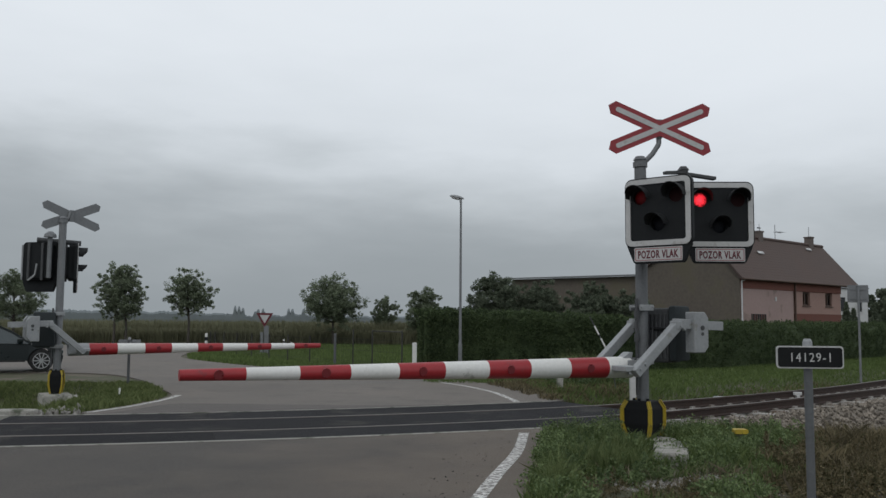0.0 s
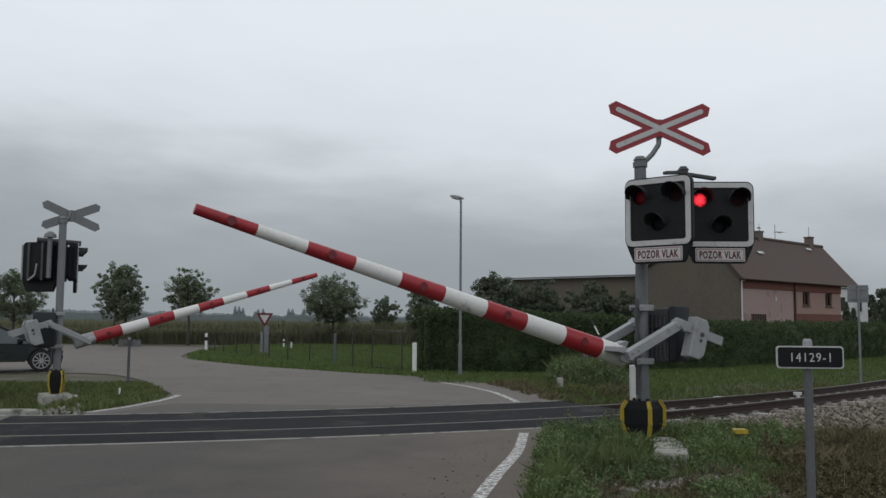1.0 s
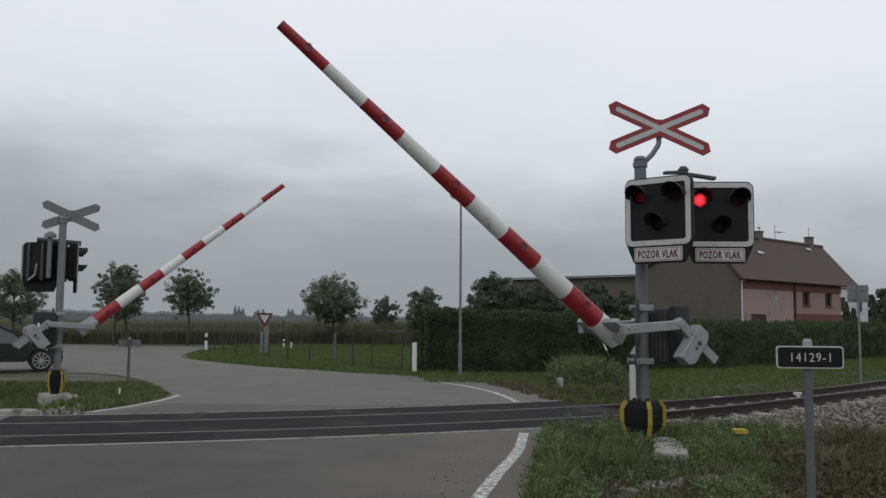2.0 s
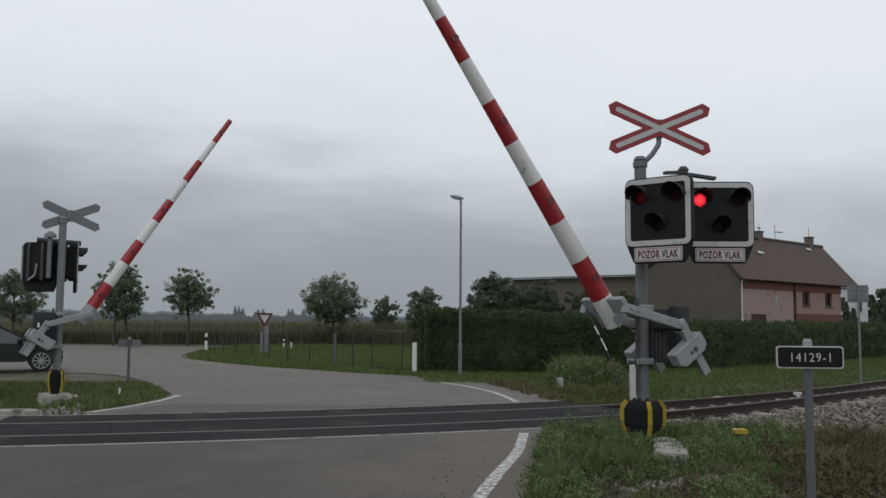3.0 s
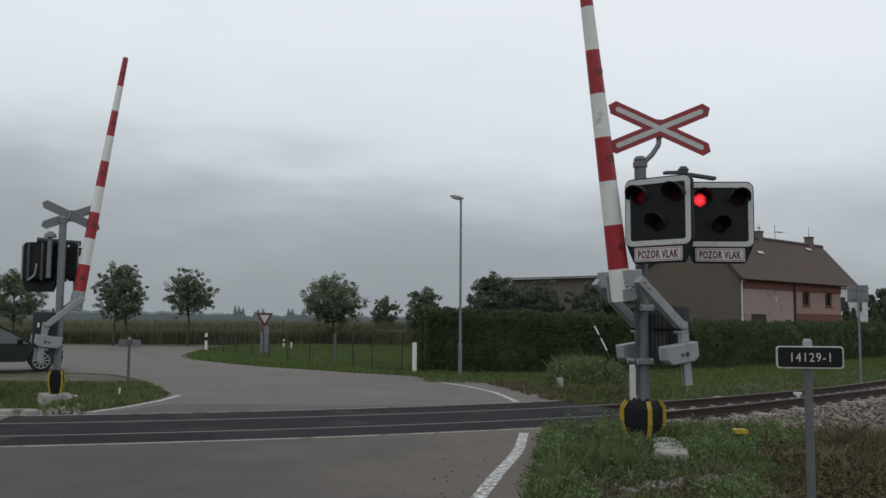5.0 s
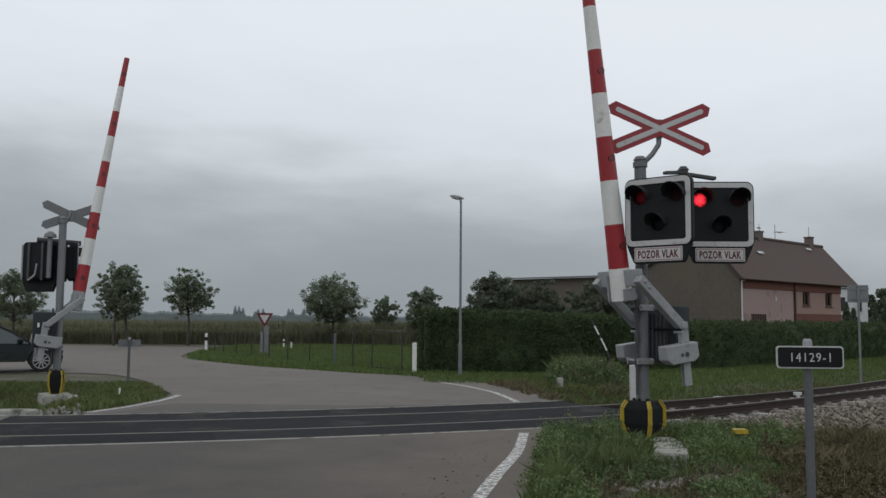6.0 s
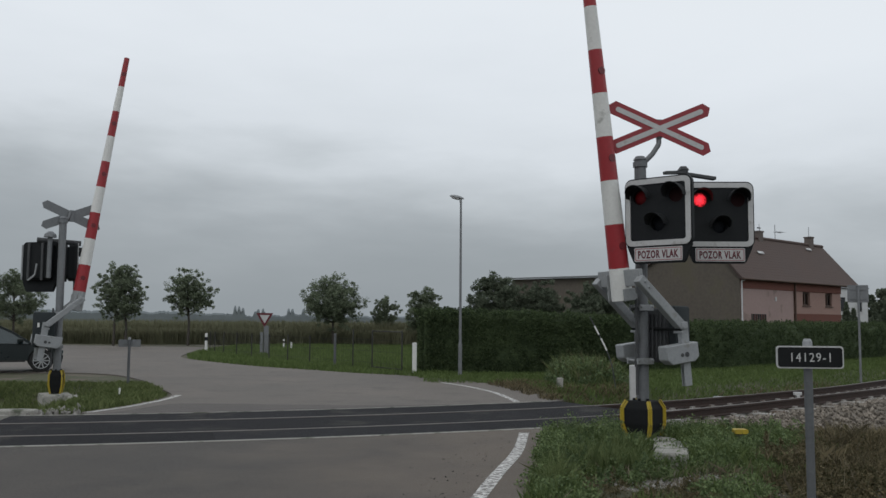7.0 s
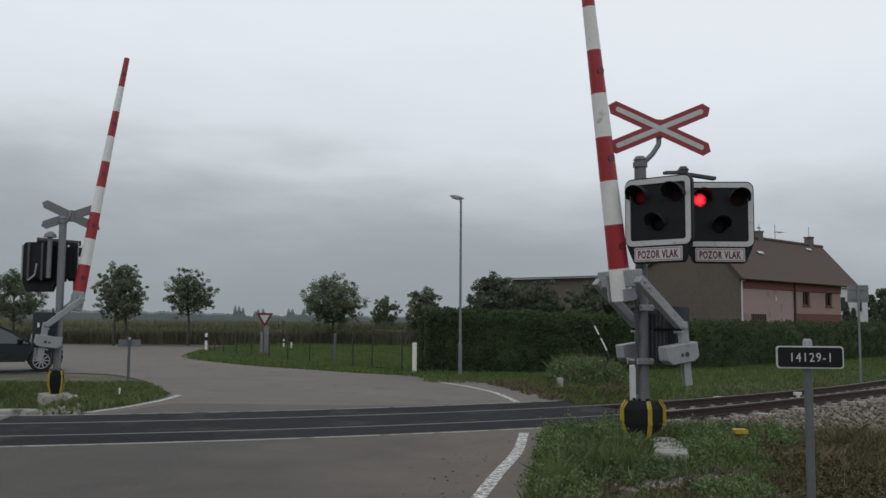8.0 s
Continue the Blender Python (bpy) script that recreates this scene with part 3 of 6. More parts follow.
def warning_cross(unit, m, size, back_only=False):
    """Two crossed arms with pointed ends: red border, pale middle."""
    c = empty("warning_cross", m)
    c.parent = unit
    for k, tilt in enumerate((23.2, -23.2)):
        R = Matrix.Rotation(-radians(tilt), 4, "Y")
        for nm, l, w, y0, y1, mt in (("cross_arm", 0.775, 0.096, -0.012, 0.0, GALV if back_only else SIGN_RED), ("cross_stripe", 0.665, 0.034, -0.0165, -0.0125, SIGN_WHITE)):
            if nm == "cross_stripe" and back_only:
                continue
            bm = bmesh.new()
            l *= size
            e = w * 0.75
            if nm == "cross_arm":
                o = [(-l, 0), (-l + e, -w), (l - e, -w), (l, 0), (l - e, w), (-l + e, w)]
            else:
                o = rounded(-l, l, -w, w, w * 0.95, 4)
            prism(bm, o, y0 - k * 0.0022, y1 - k * 0.0022)
            bmesh.ops.transform(bm, matrix=R, verts=bm.verts[:])
            part(nm, bm, mt, c)
    bm = bmesh.new()
    box(bm, -0.04, 0.04, 0.002, 0.05, -0.13, 0.13, 0.005)
    part("cross_clamp", bm, GALV, c)
    return c


def barrier_unit(m, d, head_rows, cross_at, guard_turn, mast_top, near):
    """A mast with its gear box, boom, warning cross and signal heads. The boom points to d * x, and the track runs along x."""
    u = empty("crossing_barrier", m)
    tagged(u, "grey level crossing barrier with red and white boom and signals" if near else "far level crossing barrier with boom, signals turned away", "crossing barrier", "barriers at the crossing")
    bm = bmesh.new()
    tube(bm, (0, 0, 0.02), (0, 0, mast_top), 0.083, 0.080, 24)
    tube(bm, (0, 0, mast_top), (0, 0, mast_top + 0.05), 0.095, 0.06, 24)
    for z in (1.72, mast_top - 0.10):
        tube(bm, (0, 0, z), (0, 0, z + 0.07), 0.098, None, 24)
    part("mast", bm, MAST_GREY if near else GALV, u, "", True)
    for z, x0, x1 in ((0.985, -0.17, 0.10), (1.70, -0.12, 0.11)):
        bm = bmesh.new()
        box(bm, x0, x1, -0.115, -0.095, z, z + 0.08, 0.004)
        box(bm, x0, x1, 0.095, 0.115, z, z + 0.08, 0.004)
        for x in (x0 + 0.025, x1 - 0.025):
            tube(bm, (x, -0.14, z + 0.05), (x, 0.14, z + 0.05), 0.014, None, 8)
        part("mast_clamp", bm, GREY_PAINT, u)
    # base guard: waisted black box with yellow edges
    turn = pose(0, 0, 0, 0, 0, guard_turn)
    g0 = 1.0 if near else 0.66
    prof = [(0.15 * g0, 0.0), (0.20 * g0, 0.20), (0.20 * g0, 0.40), (0.155 * g0, 0.50)]
    bm = bmesh.new()
    rings = [[bm.verts.new((sx * w, sy * w, z)) for sx, sy in ((-1, -1), (1, -1), (1, 1), (-1, 1))] for w, z in prof]
    for r0, r1 in zip(rings, rings[1:]):
        for i in range(4):
            bm.faces.new((r0[i], r0[(i + 1) % 4], r1[(i + 1) % 4], r1[i]))
    bm.faces.new(rings[0])
    bm.faces.new(rings[-1])
    bmesh.ops.bevel(bm, geom=bm.edges[:], offset=0.012, segments=1, affect="EDGES")
    for x, y in ((-0.1, -0.06), (0.1, -0.06), (0.0, -0.11)):
        tube(bm, (x, y, 0.49), (x, y, 0.53), 0.02, None, 8)
    bmesh.ops.transform(bm, matrix=turn, verts=bm.verts[:])
    g = part("base_guard", bm, SLEEVE_BLACK, u, "black base guard with yellow corners")
    for sx in (-1, 1):
        for sy in (-1, 1):
            bm = bmesh.new()
            for (w0, z0), (w1, z1) in zip(prof, prof[1:]):
                p0, p1 = Vector((sx * (w0 + 0.004), sy * (w0 + 0.004), z0)), Vector((sx * (w1 + 0.004), sy * (w1 + 0.004), z1))
                bar(bm, p0, p1, 0.058 * g0, 0.012, 0.0, (0, sy, 0))
                bar(bm, p0, p1, 0.058 * g0, 0.012, 0.0, (sx, 0, 0))
            bmesh.ops.transform(bm, matrix=turn, verts=bm.verts[:])
            part("guard_edge", bm, YELLOW, g, "yellow painted edge")
    bm = bmesh.new()
    cx = -0.13
    tube(bm, (cx, -0.05, 0.58), (cx, -0.05, 1.86), 0.022, None, 10)
    for z in (0.95, 1.28, 1.60):
        tube(bm, (cx, -0.05, z), (cx, -0.05, z + 0.11), 0.036, None, 10)
    part("cable_conduit", bm, DARK_GREY, u, "dark cable conduit up the mast", True)
    # gear box on the boom's axle
    px = -d * PIVOT_X
    gear_turn = pose(-d * 0.47, 0.05, 0, 0, 0, guard_turn) if near else pose(-0.26, 0.08, 0, 0, 0, -103)
    bm = bmesh.new()
    box(bm, -0.21, 0.12, -0.21, 0.21, 1.00, 1.74, 0.03)
    bmesh.ops.transform(bm, matrix=gear_turn, verts=bm.verts[:])
    gb = part("gear_box", bm, DARK_GREY, u)
    bm = bmesh.new()
    box(bm, 0.125, 0.240, -0.23, 0.23, 1.02, 1.77, 0.035)
    bmesh.ops.transform(bm, matrix=gear_turn, verts=bm.verts[:])
    part("gear_cover", bm, SLATE, gb, "smooth slate-grey cover with rounded edges", True)
    for xx in np.arange(-0.16, 0.10, 0.06):
        bm = bmesh.new()
        box(bm, xx - 0.012, xx + 0.012, -0.24, -0.205, 1.06, 1.66, 0.004)
        bmesh.ops.transform(bm, matrix=gear_turn, verts=bm.verts[:])
        part("cooling_rib", bm, DARK_GREY, gb)
    bm = bmesh.new()
    box(bm, 0.239, 0.246, -0.13, -0.085, 1.44, 1.54, 0.003)
    bmesh.ops.transform(bm, matrix=gear_turn, verts=bm.verts[:])
    part("gear_label", bm, WHITE, gb, "small white label")
    bm = bmesh.new()
    tube(bm, (px, -0.50, PIVOT_Z), (px, 0.50, PIVOT_Z), 0.020, None, 16)
    part("axle", bm, SLEEVE_BLACK, u, "", True)
    # the boom
    b = empty("boom", pose(px, 0, PIVOT_Z))
    b.parent = u
    band = 0.591 if near else 0.603

    def rad(t):
        return 0.136 - (0.136 - 0.060) * t / (BANDS * band + 0.1)
    for i in range(-1, BANDS):
        u0 = R0 + i * band if i >= 0 else R0 - 0.43
        u1 = R0 + (i + 1) * band + (0.1 if i == BANDS - 1 else 0)
        red = i % 2 == 0
        bm = bmesh.new()
        tube(bm, (d * u0, 0, DROP), (d * u1, 0, DROP), rad(u0 - R0), rad(u1 - R0), 28)
        if i == -1:
            for v in bm.verts:
                if abs(v.co.x) < u0 + 0.01 and v.co.z > DROP:
                    v.co.x += d * 0.05
        part("red_band" if red else "white_band" if near or i >= 0 else "boom_sleeve", bm, RED if red else WHITE if near or i >= 0 else GREY_PAINT, b, "dark red boom band" if red else "white boom band" if near or i >= 0 else "grey boom sleeve", True)
        if red:
            c = (u0 + u1) / 2 - (0.05 if i == BANDS - 1 else 0)
            r = rad(c - R0)
            bm = bmesh.new()
            tube(bm, (d * c, -r - 0.005, DROP), (d * c, -r + 0.02, DROP), 0.052, None, 20)
            part("reflector", bm, DARK_RED, b, "round dark reflector")
    # fork that holds the boom, levers, weights
    bm = bmesh.new()
    box(bm, d * 0.44, d * 0.60, -0.165, -0.145, DROP - 0.09, DROP + 0.10, 0.004)
    box(bm, d * 0.44, d * 0.80, 0.145, 0.165, DROP - 0.11, DROP + 0.13, 0.004)
    box(bm, d * 0.63, d * 0.85, -0.44, 0.44, DROP - 0.035, DROP + 0.035, 0.01)
    prism(bm, [(d * 0.47, DROP + 0.12), (d * 0.62, DROP + 0.12), (d * 0.50, DROP + 0.20), (d * 0.45, DROP + 0.20)], -0.07, 0.07)
    part("boom_fork", bm, GREY_PAINT, b)
    for sy in (-1, 1):
        y = sy * 0.45
        bm = bmesh.new()
        bar(bm, (d * 0.73, y, DROP - 0.06), (d * 0.03, y, 0.05), 0.122, 0.12, 0.012)
        bar(bm, (d * 0.08, y, 0.075), (-d * 0.22, y, 0.065), 0.13, 0.075, 0.01)
        for o in (-0.024, 0.024):
            bar(bm, (-d * 0.18, y + o, 0.06), (-d * 0.75, y + o, 0.045), 0.12, 0.018, 0.003)
        box(bm, d * 0.0, d * 0.09, y - 0.07, y + 0.07, 0.0, 0.11, 0.01)
        for uu, vv in ((0.68, DROP), (0.60, DROP + 0.06), (0.02, 0.04), (-0.04, 0.0)):
            tube(bm, (d * uu, y - 0.085, vv), (d * uu, y + 0.085, vv), 0.018, None, 8)
        part("lever", bm, GREY_PAINT, b)
        bm = bmesh.new()
        o = [(-0.19, -0.31), (-0.37, -0.31), (-0.44, -0.23), (-0.44, 0.15), (-0.38, 0.23), (-0.19, 0.23)]
        prism(bm, [(d * a, c) for a, c in o], y - 0.09, y + 0.09)
        bmesh.ops.bevel(bm, geom=bm.edges[:], offset=0.012, segments=1, affect="EDGES")
        w = part("counterweight", bm, GREY_PAINT, b)
        bm = bmesh.new()
        tube(bm, (-d * 0.33, y - 0.098, 0.02), (-d * 0.33, y - 0.088, 0.02), 0.033, None, 14)
        tube(bm, (-d * 0.33, y - 0.104, 0.02), (-d * 0.33, y - 0.096, 0.02), 0.018, None, 6)
        tube(bm, (-d * 0.33, y - 0.096, -0.06), (-d * 0.33, y - 0.088, -0.06), 0.024, None, 12)
        part("weight_bolt", bm, DARK_GREY, w, "dark round bolt")
    warning_cross(u, cross_at, 1.0 if near else 0.86, not near)
    shutters = []
    for hm, lit in head_rows:
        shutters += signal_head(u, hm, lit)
    return u, b, shutters


def local(unit_m, x, y, z, facing):
    """A pose in a unit's space for a thing at a world place whose -y side faces that world bearing."""
    return unit_m.inverted() @ pose(x, y, z, 0, 0, facing)


NEAR_M = pose(2.696, 11.875, 0.02, 0, 0, 26.2)
FAR_M = pose(-8.483, 19.438, -0.07, 0, 0, 29.7)
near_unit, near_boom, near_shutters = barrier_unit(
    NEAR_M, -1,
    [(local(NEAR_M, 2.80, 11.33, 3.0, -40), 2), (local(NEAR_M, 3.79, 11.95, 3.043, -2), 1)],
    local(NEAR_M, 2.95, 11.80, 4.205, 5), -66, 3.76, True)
far_unit, far_boom, far_shutters = barrier_unit(
    FAR_M, 1,
    [(local(FAR_M, -9.06, 19.75, 2.83, 165), 0), (local(FAR_M, -8.42, 20.12, 2.83, 112), 0)],
    local(FAR_M, -8.35, 19.55, 3.86, 212), -15, 3.86, False)


def brackets():
    """Pipes that carry the cross and the signal heads."""
    for unit, um, pts in ((near_unit, NEAR_M, ((2.72, 11.86, 3.72), (2.86, 11.86, 3.86), (2.95, 11.85, 4.0), (2.95, 11.85, 4.32))),
                          (far_unit, FAR_M, ((-8.50, 19.42, 3.70), (-8.38, 19.48, 3.80), (-8.35, 19.50, 3.95)))):
        bm = bmesh.new()
        inv = um.inverted()
        for a, b in zip(pts, pts[1:]):
            tube(bm, inv @ Vector(a), inv @ Vector(b), 0.035, None, 14)
        part("cross_pipe", bm, GALV, unit, "", True)
    inv = NEAR_M.inverted()
    bm = bmesh.new()
    tube(bm, inv @ Vector((2.70, 11.88, 3.50)), inv @ Vector((3.90, 12.2, 3.46)), 0.045, None, 14)
    tube(bm, inv @ Vector((3.31, 11.96, 3.0)), inv @ Vector((3.31, 11.96, 3.66)), 0.065, 0.065, 16)
    tube(bm, inv @ Vector((3.31, 11.96, 3.66)), inv @ Vector((3.31, 11.96, 3.71)), 0.080, 0.045, 16)
    bar(bm, inv @ Vector((3.02, 11.84, 3.60)), inv @ Vector((3.30, 11.9, 3.62)), 0.04, 0.10)
    bar(bm, inv @ Vector((3.33, 11.93, 3.60)), inv @ Vector((3.76, 12.02, 3.555)), 0.04, 0.09)
    part("head_bracket", bm, DARK_GREY, near_unit, "dark pipe that carries the signal heads", True)
    inv = FAR_M.inverted()
    bm = bmesh.new()
    tube(bm, inv @ Vector((-9.1, 19.55, 3.32)), inv @ Vector((-8.30, 20.0, 3.28)), 0.06, None, 14)
    part("head_bracket", bm, DARK_GREY, far_unit, "dark pipe that carries the signal heads", True)
    bm = bmesh.new()
    tube(bm, inv @ Vector((-8.72, 19.36, 2.46)), inv @ Vector((-8.72, 19.36, 3.36)), 0.05, None, 14)
    tube(bm, inv @ Vector((-8.72, 19.36, 3.36)), inv @ Vector((-8.72, 19.36, 3.43)), 0.135, 0.12, 18)
    tube(bm, inv @ Vector((-8.72, 19.36, 3.43)), inv @ Vector((-8.72, 19.36, 3.49)), 0.12, 0.05, 18)
    part("head_post", bm, GALV, far_unit, "pale pipe with a domed cap behind the signal head", True)


brackets()


def footing(name, parts_list, label):
    t = empty(name)
    tagged(t, label, "concrete block")
    for x0, x1, y0, y1, z0, z1, rz in parts_list:
        bm = bmesh.new()
        box(bm, x0, x1, y0, y1, z0, z1, 0.03)
        bmesh.ops.subdivide_edges(bm, edges=bm.edges[:], cuts=2, use_grid_fill=True)
        for v in bm.verts:
            v.co += Vector(noise.noise_vector(v.co * 3.1)) * 0.018
        ob = part("block", bm, CONCRETE, t)
        c = Vector(((x0 + x1) / 2, (y0 + y1) / 2, 0))
        ob.matrix_basis = Matrix.Translation(c) @ Matrix.Rotation(radians(rz), 4, "Z") @ Matrix.Translation(-c)


footing("mast_footing", [(2.35, 2.95, 11.45, 12.2, -0.7, 0.05, 26), (2.50, 2.90, 9.95, 11.05, -0.7, 0.10, -14)], "weathered concrete footing under the barrier mast among weeds")
footing("mast_footing", [(-8.85, -8.20, 19.15, 19.9, -0.8, -0.09, 30), (-8.15, -7.95, 19.0, 19.6, -0.8, -0.12, 20)], "pale concrete footing under the far barrier mast")


footing("concrete_slab", [(-7.62, -6.85, 14.78, 15.08, -0.6, 0.03, 8), (-6.75, -6.30, 15.15, 15.42, -0.6, 0.01, 14), (-7.55, -7.15, 14.25, 14.6, -0.6, -0.02, -6)], "pale broken concrete slabs at the crossing's corner")


# ---- plants ----
# leaf green lightened and greyed, so that haze sits in the colour
HAZED_LEAF = mat("hazed_tree_leaves", (0.225, 0.265, 0.178), (0.128, 0.156, 0.104), 0.7, scale=0.8, fine=12, island=0.7, trans=0.45, spec=0.1)
LEAF_DARK = mat("dark_leaves", (0.160, 0.186, 0.132), (0.082, 0.102, 0.072), 0.75, scale=0.8, fine=12, island=0.6, trans=0.35, spec=0.1)
HEDGE_LEAF = mat("hedge_leaves", (0.094, 0.129, 0.057), (0.039, 0.060, 0.029), 0.75, scale=0.9, fine=9, island=0.55, trans=0.3, spec=0.25)
BARK = mat("bark", (0.085, 0.075, 0.062), (0.045, 0.040, 0.034), 0.9, scale=5, fine=40, bump=0.8, bump_scale=40)
BLADE = mat("green_grass", (0.155, 0.205, 0.075), (0.070, 0.105, 0.036), 0.75, scale=0.7, fine=6, island=0.7, trans=0.3, spec=0.25)
LAWN = mat("lawn_green", (0.150, 0.205, 0.070), (0.088, 0.130, 0.042), 0.75, scale=0.5, fine=4, island=0.5, trans=0.3, spec=0.25)
BLADE_DRY = mat("dry_weeds", (0.205, 0.172, 0.102), (0.080, 0.070, 0.042), 0.85, scale=0.9, fine=8, island=0.8, trans=0.2, spec=0.2)
WEED_DARK = mat("dark_weed_leaves", (0.150, 0.205, 0.092), (0.072, 0.108, 0.048), 0.7, scale=1.2, fine=10, island=0.7, trans=0.3, spec=0.3)
DRY_LEAF = mat("withered_weed_leaves", (0.190, 0.158, 0.092), (0.075, 0.072, 0.038), 0.85, scale=1.0, fine=8, island=0.9, trans=0.25, spec=0.2)
WEED_LEAF = mat("weed_leaves", (0.190, 0.255, 0.110), (0.085, 0.125, 0.050), 0.7, scale=1.2, fine=10, island=0.7, trans=0.3, spec=0.3)
CROP = mat("ripening_crop", (0.225, 0.222, 0.140), (0.150, 0.155, 0.100), 0.9, scale=0.12, fine=2.0, island=0.15, trans=0.4, spec=0.2)
# distant woods: air haze is painted into this pale blue-grey
HAZED_WOOD = mat("hazed_far_wood", (0.200, 0.225, 0.232), (0.160, 0.182, 0.190), 1.0, scale=0.02, fine=0.2, spec=0.0)


def leaf_cloud(centres, radii, per, size, flat=1.0):
    """Corner points and faces of small folded leaves strewn round the given centres."""
    C = np.repeat(np.asarray(centres, float), per, axis=0)
    R = np.repeat(np.asarray(radii, float), per)
    n = len(C)
    d = rng.normal(0, 1, (n, 3))
    d /= np.linalg.norm(d, axis=1)[:, None]
    p = C + d * (R * rng.random(n) ** 0.45)[:, None] * np.array([1, 1, flat])
    a = rng.normal(0, 1, (n, 3))
    a /= np.linalg.norm(a, axis=1)[:, None]
    b = np.cross(a, rng.normal(0, 1, (n, 3)))
    b /= np.linalg.norm(b, axis=1)[:, None] + 1e-9
    s = (size * rng.uniform(0.6, 1.3, n))[:, None]
    v = np.stack([p - a * s, p + b * s * 0.5, p + a * s, p - b * s * 0.5], axis=1).reshape(-1, 3)
    f = np.arange(4 * n).reshape(n, 4)
    return v, f


def tree(x, y, height, width, clear, seed, label, leaf=HAZED_LEAF, per=34, clumps=55, trunks=1, leaf_size=0.066, slim=1.0):
    """A trunk that tapers into limbs, with clumps of leaves on their ends."""
    r = random.Random(seed)
    z0 = ground_z(x, y)
    t = empty("tree", pose(x, y, z0))
    tagged(t, label, "tree", "roadside trees")
    bm = bmesh.new()
    cz, hz = (clear + height) / 2, (height - clear) / 2
    tops = []
    for k in range(trunks):
        ox = (k - (trunks - 1) / 2) * 0.7
        pts = [Vector((ox, 0, -0.1)), Vector((ox + r.uniform(-0.05, 0.05), r.uniform(-0.05, 0.05), clear * 0.6)), Vector((ox * 0.9 + r.uniform(-0.1, 0.1), 0, clear + hz * 0.5)), Vector((ox * 0.6, r.uniform(-0.2, 0.2), height * 0.9))]
        rad = [0.085, 0.07, 0.05, 0.012]
        for a, b, ra, rb in zip(pts, pts[1:], rad, rad[1:]):
            tube(bm, a, b, ra, rb, 9)
        tops.append(pts)
    centres, radii = [], []
    limbs = max(11, int(clumps * 0.36))
    for i in range(limbs):
        # each limb rises from the trunk to the crown's outline and carries clumps along its outer part
        a = i * 2.399 + r.uniform(-0.4, 0.4)
        v = -0.80 + 1.78 * (i + r.random()) / limbs
        lump = r.uniform(0.78, 1.12)
        rr = width / 2 * math.sqrt(max(0.05, 1 - abs(v) ** 2.4)) * lump * (1 - 0.25 * max(0, v) * slim)
        tip = Vector((math.cos(a) * rr, math.sin(a) * rr, cz + v * hz * r.uniform(0.88, 1.0)))
        pts = tops[i % trunks]
        f = min(0.9, max(0.0, (tip.z - 0.75 * rr - clear * 0.6) / (height * 0.9 - clear * 0.6)))
        base = pts[1].lerp(pts[3], max(0.10, f * 0.9))
        mid = base.lerp(tip, 0.5) + Vector((0, 0, -0.10 * rr))
        tube(bm, base, mid, 0.030, 0.018, 6, False)
        tube(bm, mid, tip, 0.018, 0.005, 6, False)
        for k in range(int(clumps * 7.0 / limbs)):
            g = r.uniform(0.40 if v < 0 else 0.2, 1.05)
            c = (base.lerp(mid, g * 2) if g < 0.5 else mid.lerp(tip, g * 2 - 1)) + Vector((r.gauss(0, 1), r.gauss(0, 1), r.gauss(0, 1))) * width * (0.062 + 0.03 * (1.1 - g))
            centres.append(c)
            radii.append(width * r.uniform(0.030, 0.085))
            if r.random() < 0.5:
                tube(bm, base.lerp(tip, min(1.0, g * 0.9)), c, 0.008, 0.003, 4, False)
    part("trunk", bm, BARK, t, "dark bare trunk and limbs", True)
    v, f = leaf_cloud(centres, radii, per, leaf_size, 0.85)
    cr = soup("crown", v, f, leaf)
    cr.parent = t
    cr["label"] = "leafy crown with gaps"


tree(-6.95, 56.0, 4.35, 3.8, 1.95, 3, "broad young roadside tree at the field's edge", clumps=92)
tree(-15.6, 53.9, 4.6, 2.95, 2.35, 2, "young roadside tree with an open crown", clumps=52)
tree(-19.3, 52.6, 4.95, 2.75, 1.9, 5, "dense roadside tree on two trunks", clumps=80, trunks=2, slim=1.5)
tree(-25.6, 52.4, 4.5, 3.4, 1.9, 6, "leafy roadside tree at the field's edge", clumps=55)
tree(-3.95, 60.0, 3.4, 1.9, 1.0, 7, "small slender tree beyond the fence", clumps=36)
tree(-1.25, 58.0, 3.85, 2.5, 0.6, 8, "bushy small tree behind the hedge", clumps=75, slim=1.4)
tree(2.9, 48.0, 4.1, 3.7, 0.1, 9, "dark dense bush beside the barn", LEAF_DARK, clumps=110, slim=1.2, per=80, leaf_size=0.065)
tree(5.4, 49.0, 3.6, 3.6, 0.1, 10, "dark dense bush beside the barn", LEAF_DARK, clumps=100, per=80, leaf_size=0.065)
tree(7.9, 46.0, 3.45, 3.3, 0.1, 11, "dark shrub before the barn wall", LEAF_DARK, clumps=100, per=80, leaf_size=0.065)
tree(10.0, 46.5, 3.1, 3.0, 0.1, 12, "dark shrub before the barn wall", LEAF_DARK, clumps=90, per=80, leaf_size=0.065)
tree(5.7, 72.0, 5.0, 2.4, 1.8, 13, "slender tree showing above the barn roof", clumps=40)
tree(44.5, 88.0, 5.2, 4.0, 1.0, 14, "far leafy tree beyond the white house", LEAF_DARK, clumps=60, leaf_size=0.18)
tree(41.5, 92.0, 4.0, 3.0, 1.0, 15, "far leafy tree beyond the white house", LEAF_DARK, clumps=45, leaf_size=0.18)


